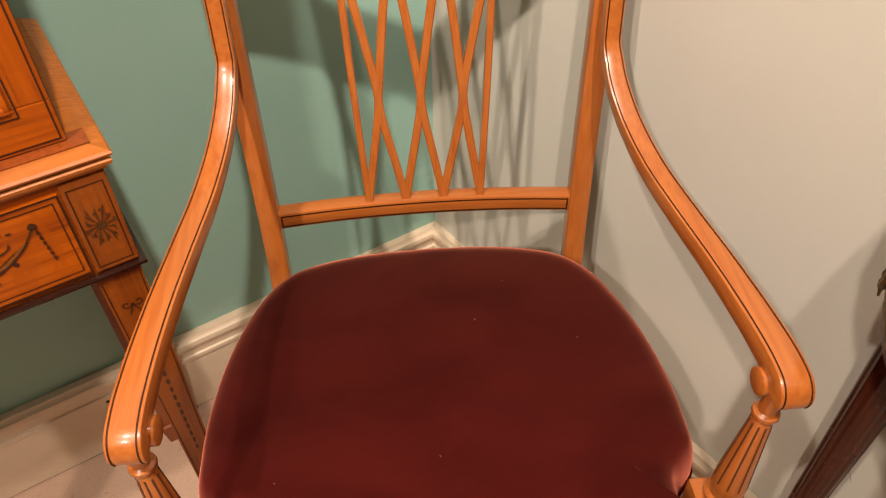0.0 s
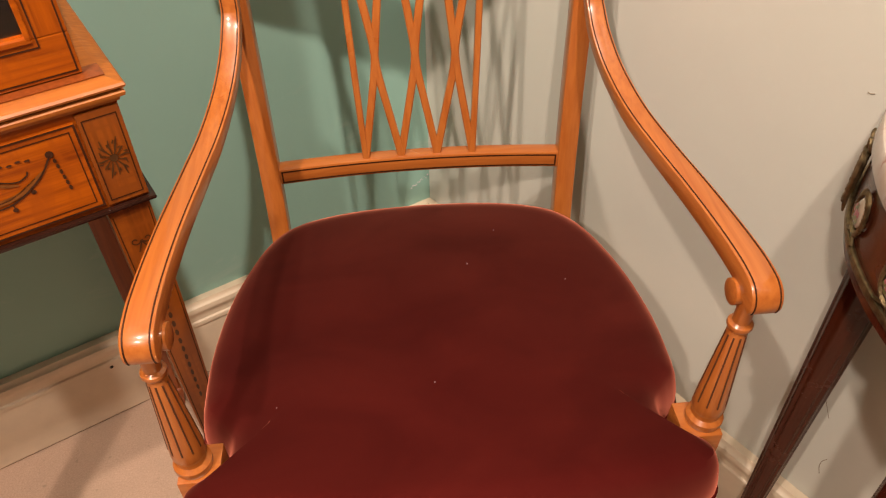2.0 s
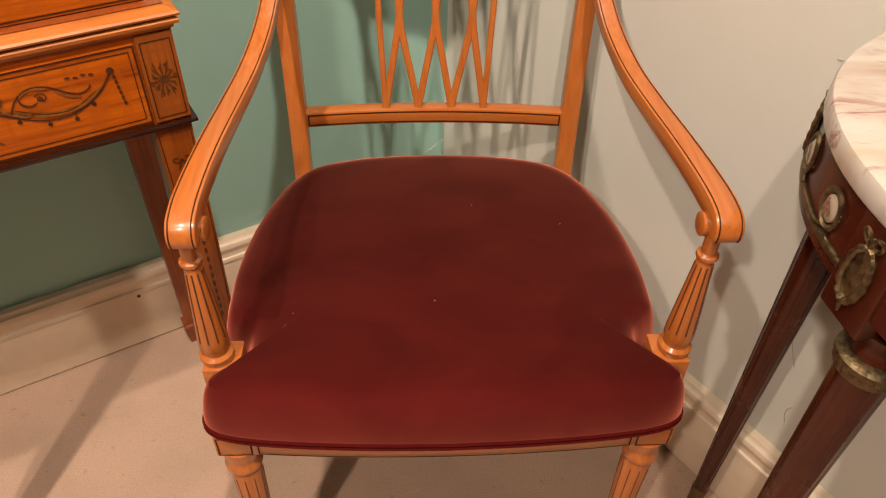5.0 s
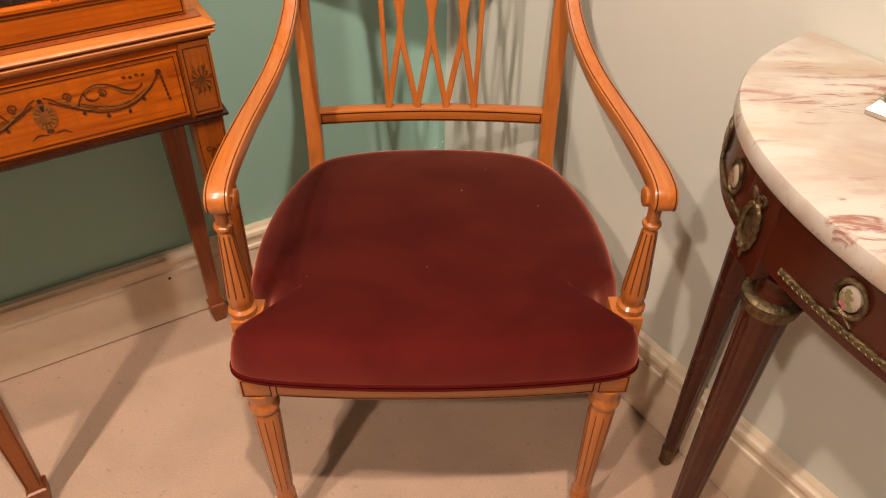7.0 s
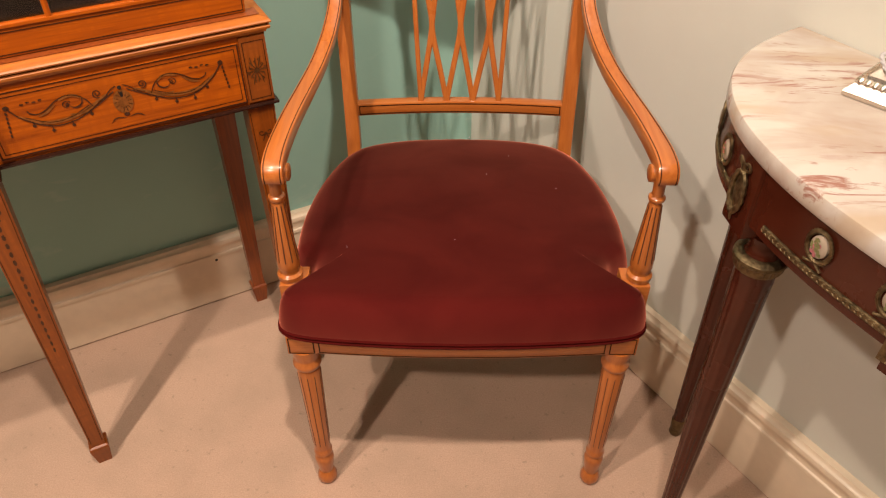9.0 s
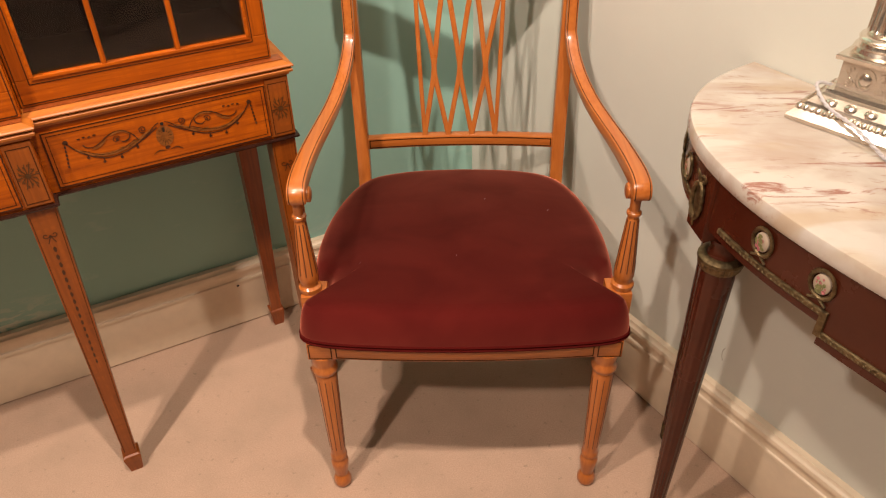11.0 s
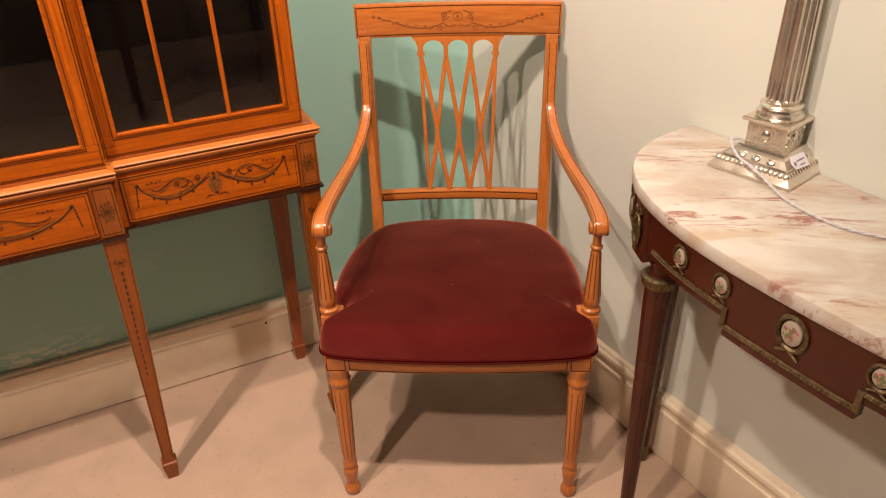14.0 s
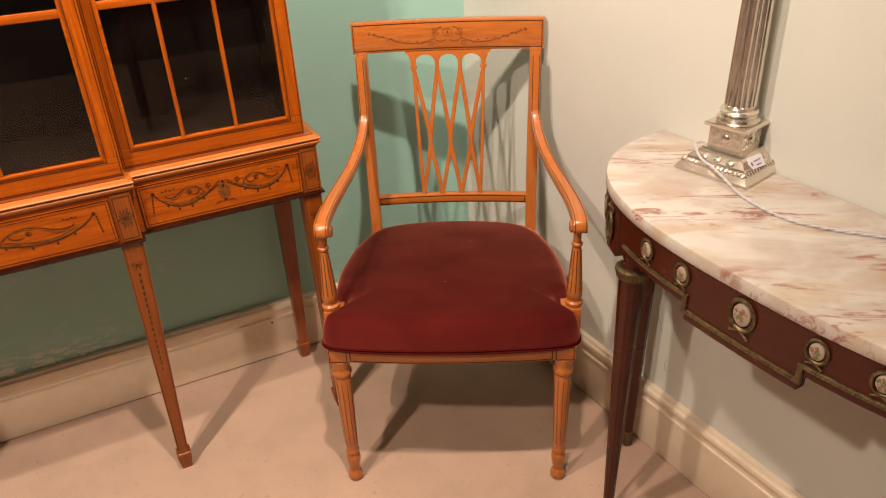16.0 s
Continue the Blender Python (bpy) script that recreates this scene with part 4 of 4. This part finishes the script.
def plaque(place):
    """A gilt oval pendant with a ribbon bow over the leg."""
    p, t, o = place
    up = Vector((0, 0, 1))
    bm = bmesh.new()
    n = 26
    path = [p + o * 0.0055 + t * 0.0125 * math.cos(2 * math.pi * i / n) + up * (0.775 + 0.0270 * math.sin(2 * math.pi * i / n)) for i in range(n)]
    rr = []
    for i, c in enumerate(path):
        d = (path[(i + 1) % n] - path[i - 1]).normalized()
        s = d.cross(o)
        k = 0.0042 if i % 2 else 0.0030
        rr.append([c + s * a + o * b for a, b in ring_section(k, 7)])
    rr.append(rr[0])
    loft(bm, rr, False)
    loft(bm, [[p + o * h + t * 0.0112 * k * math.cos(2 * math.pi * i / 20) + up * (0.775 + 0.0255 * k * math.sin(2 * math.pi * i / 20)) for i in range(20)] for k, h in ((1, 0.003), (0.7, 0.0050), (0.1, 0.0062))])
    for k in (-1, 1):
        loop = [p + o * (0.005 + 0.002 * math.sin(a)) + t * k * (0.002 + 0.008 * (1 - math.cos(a)) * 0.6) + up * (0.808 + 0.006 * math.sin(a) + 0.0022 * (1 - math.cos(a))) for a in [6.2832 * i / 12 for i in range(13)]]
        sweep(bm, loop, ring_section(0.0019, 6), o)
    sweep(bm, [p + o * 0.005 + up * 0.803, p + o * 0.006 + up * 0.812], ring_section(0.003, 6), t)
    sweep(bm, [p + o * 0.005 + up * 0.748, p + o * 0.005 + up * 0.742, p + o * 0.004 + up * 0.734], ring_section(0.0030, 6), t, lambda q: 1 - 0.6 * q)
    part("gilt_plaque", bm, brass, table, "gilt brass oval mount with ribbon bow")


def round_leg(s, q, front):
    prof = [(0.004, 0.0), (0.0095, 0.0), (0.0125, 0.006), (0.0110, 0.014), (0.0120, 0.020), (0.0135, 0.046), (0.0125, 0.050)]
    shaft = [(0.0118, 0.050), (0.0125, 0.075)] + [(0.0128 + 0.0122 * i / 8, 0.080 + 0.575 * i / 8) for i in range(9)] + [(0.0245, 0.664), (0.0250, 0.672)]
    leg = part("leg", lathe(bmesh.new(), shaft, s, -q, 72, 12, 0.0012, (0.078, 0.658)), mahog["z"], table, "round tapering fluted mahogany leg")
    part("gilt_foot", lathe(bmesh.new(), prof, s, -q, 24), brass, leg, "gilt brass foot cap")
    part("gilt_collar", lathe(bmesh.new(), [(0.020, 0.672), (0.0285, 0.6725), (0.0310, 0.677), (0.0315, 0.684), (0.0330, 0.687), (0.0325, 0.691), (0.0280, 0.694), (0.018, 0.695)], s, -q, 96, 24, 0.0020, (0.674, 0.6865)), brass, leg, "chased gilt brass collar")
    part("leg_neck", lathe(bmesh.new(), [(0.0215, 0.695), (0.0190, 0.700), (0.0185, 0.708), (0.0215, 0.716), (0.0225, 0.722)], s, -q, 28), mahog["z"], leg)


for t0, s, q in ((0.297, 0.294, 0.258), (0.703, 0.886, 0.258)):
    place = facing_t(t0)
    p, t, o = place
    c = Vector((s, -q, 0))
    ang = math.degrees(math.atan2(t.y, t.x))
    blk = part("leg_block", boxed(-0.026, 0.026, -0.017, 0.030, 0.722, 0.8212, 0.003), mahog["z"], table)
    d = p - o * 0.013
    blk.matrix_local = pose(d.x, d.y, 0, 0, 0, ang)
    round_leg(c.x, -c.y, True)
    plaque((p + o * 0.0042, t, o))
    plaque(facing_t(0.087 if t0 < 0.5 else 0.913))
for s in (0.144, 1.036):
    part("leg_block", boxed(s - 0.022, s + 0.022, -0.076, -0.036, 0.722, 0.760, 0.003), mahog["z"], table)
    round_leg(s, 0.054, False)


# ---- the column lamp ----
lamp = thing("table_lamp", pose(0.553, 0.002, 0.8472, 0, 0, 44), "silver-plated fluted column table lamp with stepped square base", "table lamp")


def square_rings(levels):
    return loft(bmesh.new(), [[(-h, -h, z), (h, -h, z), (h, h, z), (-h, h, z)] for h, z in levels])


base = part("base", square_rings([(0.071, 0.0), (0.073, 0.001), (0.073, 0.006), (0.0655, 0.016), (0.0655, 0.019), (0.058, 0.0215), (0.056, 0.026), (0.046, 0.036), (0.0415, 0.039), (0.0405, 0.044)]), silver, lamp, "stepped silver plinth", False)
for side in range(4):
    bm = bmesh.new()
    turn = Matrix.Rotation(side * math.pi / 2, 4, "Z")
    for i in range(15):
        a = -0.0600 + 0.120 * i / 14
        rings = []
        for k, r in ((-1, 0.35), (-0.4, 1), (0.5, 0.9), (1, 0.3)):
            rings.append([turn @ Vector((a + 0.0036 * r * math.cos(q), -0.0640 - k * 0.0035, 0.0195 - k * 0.0022 + 0.0036 * r * math.sin(q))) for q in [6.2832 * j / 8 for j in range(8)]])
        loft(bm, rings)
    part("gadroon_border", bm, silver, base, "cast gadroon border")
    bm = bmesh.new()
    for i in range(3):
        a = -0.026 + 0.026 * i
        loft(bm, [[turn @ Vector((a + 0.0085 * k * math.cos(q), -0.0515 + 0.0050 * k * math.sin(q) - h, 0.0305 + 0.0050 * k * math.sin(q) + h)) for q in [6.2832 * j / 12 for j in range(12)]] for k, h in ((1, 0), (0.8, 0.0012), (0.3, 0.0018), (0.05, 0.0020))])
    part("relief", bm, silver, base)
die = part("die", square_rings([(0.0335, 0.044), (0.0335, 0.084)]), silver, lamp, "embossed silver die", False)
for side in range(4):
    turn = Matrix.Rotation(side * math.pi / 2, 4, "Z")
    bm = bmesh.new()
    loft(bm, [[turn @ Vector((0.0085 * k * math.cos(q), -0.0336 - h, 0.065 + 0.0105 * k * math.sin(q))) for q in [6.2832 * j / 16 for j in range(16)]] for k, h in ((1, 0), (0.85, 0.0022), (0.5, 0.0034), (0.05, 0.0038))])
    part("boss", bm, silver, die)
    bm = bmesh.new()
    for k in (-1, 1):
        for cz, st, r in ((0.0555, 90, 0.0070), (0.0735, 270, 0.0065)):
            pts = [turn @ Vector((k * (0.0205 + p), -0.0338, cz + q)) for p, q in spiral(0, 0, r, 1.4, st)]
            sweep(bm, pts, ring_section(0.0013, 5), turn @ Vector((0, 1, 0)))
        sweep(bm, [turn @ Vector((k * 0.0125 * math.sin(a), -0.0338, 0.065 + 0.0150 * math.cos(a))) for a in [math.pi * j / 12 for j in range(13)]], ring_section(0.0012, 5), turn @ Vector((0, 1, 0)))
    part("scrollwork", bm, silver, die, "raised scroll ornament")
part("cap", square_rings([(0.0350, 0.0838), (0.0415, 0.086), (0.0420, 0.091), (0.0400, 0.0925)]), silver, lamp, "", False)
part("column_base", lathe(bmesh.new(), [(0.030, 0.0925), (0.0365, 0.0930), (0.0385, 0.0975), (0.0365, 0.1025), (0.0320, 0.1040), (0.0310, 0.1080), (0.0335, 0.1105), (0.0345, 0.1135), (0.0325, 0.1165), (0.0290, 0.1180)], 0, 0, 40), silver, lamp)
part("column", lathe(bmesh.new(), [(0.0255, 0.118), (0.0278, 0.123)] + [(0.0278 - 0.0035 * i / 8, 0.125 + 0.29 * i / 8) for i in range(9)] + [(0.024, 0.420)], 0, 0, 128, 16, 0.0030, (0.124, 0.416)), silver, lamp, "fluted silver column")
part("capital", lathe(bmesh.new(), [(0.024, 0.420), (0.026, 0.423), (0.025, 0.428), (0.030, 0.455), (0.038, 0.470), (0.038, 0.478), (0.012, 0.480), (0.012, 0.53)], 0, 0, 32), silver, lamp)

tag = thing("price_tag", pose(0.553, 0.002, 0.8472, 0, 0, 44), "small white card tag resting on the lamp base", "price tag")


def on_slope(a, b, lift=0.0):
    """A place on the sloping right-hand face of the base."""
    k = b / 0.034
    return (a, -0.0665 + 0.022 * k - lift, 0.0235 + 0.026 * k + lift)


bm = bmesh.new()
loft(bm, [[on_slope(a, b, l) for a, b in ((-0.040, 0.004), (0.000, 0.001), (0.002, 0.024), (-0.040, 0.027), (-0.046, 0.015))] for l in (0.0005, 0.0011)])
part("card", bm, paper, tag, "", False)
bm = bmesh.new()
for i, (w0, w1) in enumerate(((-0.030, -0.006), (-0.026, -0.010))):
    bm.faces.new([bm.verts.new(on_slope(a, b, 0.0015)) for a, b in ((w0, 0.017 - 0.008 * i), (w1, 0.0165 - 0.008 * i), (w1, 0.0145 - 0.008 * i), (w0, 0.015 - 0.008 * i))])
bm.faces.new([bm.verts.new(on_slope(-0.037 + 0.003 * math.cos(q), 0.013 + 0.004 * math.sin(q), 0.0015)) for q in [6.2832 * j / 8 for j in range(8)]])
part("printed_bars", bm, violet, tag, "", False)

flex = smooth_line([(a + 0.024, b, c) for a, b, c in [(0.500, 0.035, 0.880), (0.478, 0.034, 0.886), (0.462, 0.012, 0.889), (0.463, -0.030, 0.880), (0.480, -0.072, 0.874), (0.500, -0.106, 0.8585), (0.511, -0.125, 0.8505), (0.531, -0.174, 0.8500),
                    (0.568, -0.224, 0.8500), (0.626, -0.256, 0.8500), (0.691, -0.281, 0.8500), (0.760, -0.318, 0.8500), (0.800, -0.372, 0.8500), (0.822, -0.440, 0.8500)]], 10)
bm = bmesh.new()
for ph in (0, math.pi):
    twist = []
    for i, p in enumerate(flex):
        t = (flex[min(i + 1, len(flex) - 1)] - flex[max(i - 1, 0)]).normalized()
        s = t.cross(Vector((0, 0, 1))).normalized()
        a = ph + i * 1.15
        twist.append(p + (s * math.cos(a) + s.cross(t) * math.sin(a)) * 0.0013)
    sweep(bm, twist, ring_section(0.0016, 6), (0, 0, 1))
cable = part("lamp_flex", bm, flex_mat, None)
tagged(cable, "twisted pale grey braided flex lying on the marble", "cable")


# ---- the dark side table that the cabinet's glass mirrors ----
side = thing("side_table", pose(1.30, -2.02, 0, 0, 0, 30), "dark mahogany side table with square tapering legs", "side table")
part("tabletop", boxed(-0.50, 0.50, -0.24, 0.24, 0.735, 0.757, 0.004), mahog["x"], side)
part("frieze", boxed(-0.46, 0.46, -0.20, 0.20, 0.600, 0.735, 0.002), mahog["x"], side)
for sx in (-1, 1):
    for sy in (-1, 1):
        x, y = 0.435 * sx, 0.175 * sy
        rings = [[(x + p * h, y + q * h, z) for p, q in ((-1, -1), (1, -1), (1, 1), (-1, 1))] for z, h in ((0.600, 0.025), (0.05, 0.014), (0.0, 0.014))]
        part("leg", loft(bmesh.new(), rings), mahog["z"], side, "", False)


# ---- small traces ----
rng = random.Random(5)
bm = bmesh.new()
for _ in range(5):
    a, c = rng.uniform(-0.19, 0.19), rng.uniform(0.03, 0.40)
    z = 0.5190 - 0.0195 * max(abs(a) / 0.25, abs(c - 0.225) / 0.25) ** 2.0
    r, q = rng.uniform(0.0003, 0.0006), rng.uniform(0, 3.1)
    loft(bm, [[(a + r * k * math.cos(q + w) * 1.6, c + r * k * math.sin(q + w), z + h) for w in (0, 1.57, 3.14, 4.71)] for k, h in ((0.6, 0.0), (1, 0.0006), (0.4, 0.0012))])
part("lint", bm, paper, chair, "tiny pale specks of lint")
bm = bmesh.new()
hole = Matrix.Rotation(radians(30), 4, "Z")
loft(bm, [[hole @ Vector((-0.247 + 0.0035 * k * math.cos(w), 0.7161 - h, 0.128 + 0.0035 * k * math.sin(w))) for w in [6.2832 * i / 10 for i in range(10)]] for k, h in ((1, 0.0), (0.9, 0.0012))])
tagged(part("nail_hole", bm, black, None), "small dark nail hole in the skirting board", "nail hole")


def flake(bm, c, along, up, out, size, rng):
    """One curled chip of paint, a small uneven five-sided plate."""
    rim = []
    for i in range(5):
        a = 2 * math.pi * i / 5 + rng.uniform(-0.3, 0.3)
        r = size * rng.uniform(0.6, 1.1)
        rim.append(c + along * r * math.cos(a) + up * r * 0.7 * math.sin(a))
    loft(bm, [[p + out * 0.0002 for p in rim], [p + out * rng.uniform(0.0006, 0.0016) for p in rim]])


rng = random.Random(11)
bm = bmesh.new()
g_out = Vector((0.5, -0.8660, 0))
for i in range(11):
    k = i / 10
    c = CORNER + ALONG_LEFT * (0.045 - 0.040 * k) + Vector((0, 0, 0.236 + 0.016 * k + rng.uniform(-0.003, 0.003)))
    flake(bm, c, ALONG_LEFT, Vector((0, 0, 1)), g_out, rng.uniform(0.0012, 0.0030), rng)
tagged(part("paint_chips", bm, paper, None, "", False), "small pale chips of flaking paint by the wall corner", "paint chips", kind="stuff")


def scratch(name, line, r, label, category):
    """A fine dark line on the cream wall, given along the wall and up."""
    out = Vector((-0.8269, -0.5623, 0))
    pts = smooth_line([CORNER + ALONG_RIGHT * a + out * 0.0005 + Vector((0, 0, z)) for a, z in line], 6)
    ob = part(name, sweep(bmesh.new(), pts, ring_section(r, 5), out), scuff_mark, None)
    tagged(ob, label, category)


scuff_mark = plain("scuff_mark", (0.30, 0.25, 0.19), 0.8)
scratch("wall_scratch", [(0.888, 0.251), (0.884, 0.261), (0.883, 0.274), (0.887, 0.285)], 0.0005, "short curved dark scratch on the cream wall", "scratch")
scratch("wall_scratch", [(0.832, 0.435), (0.839, 0.407), (0.852, 0.377), (0.864, 0.354)], 0.0004, "long thin dark hairline scratch on the cream wall", "scratch")
scratch("wall_mark", [(0.746, 0.7850), (0.749, 0.7845), (0.753, 0.7860)], 0.0006, "tiny dark mark on the cream wall above the table", "mark")
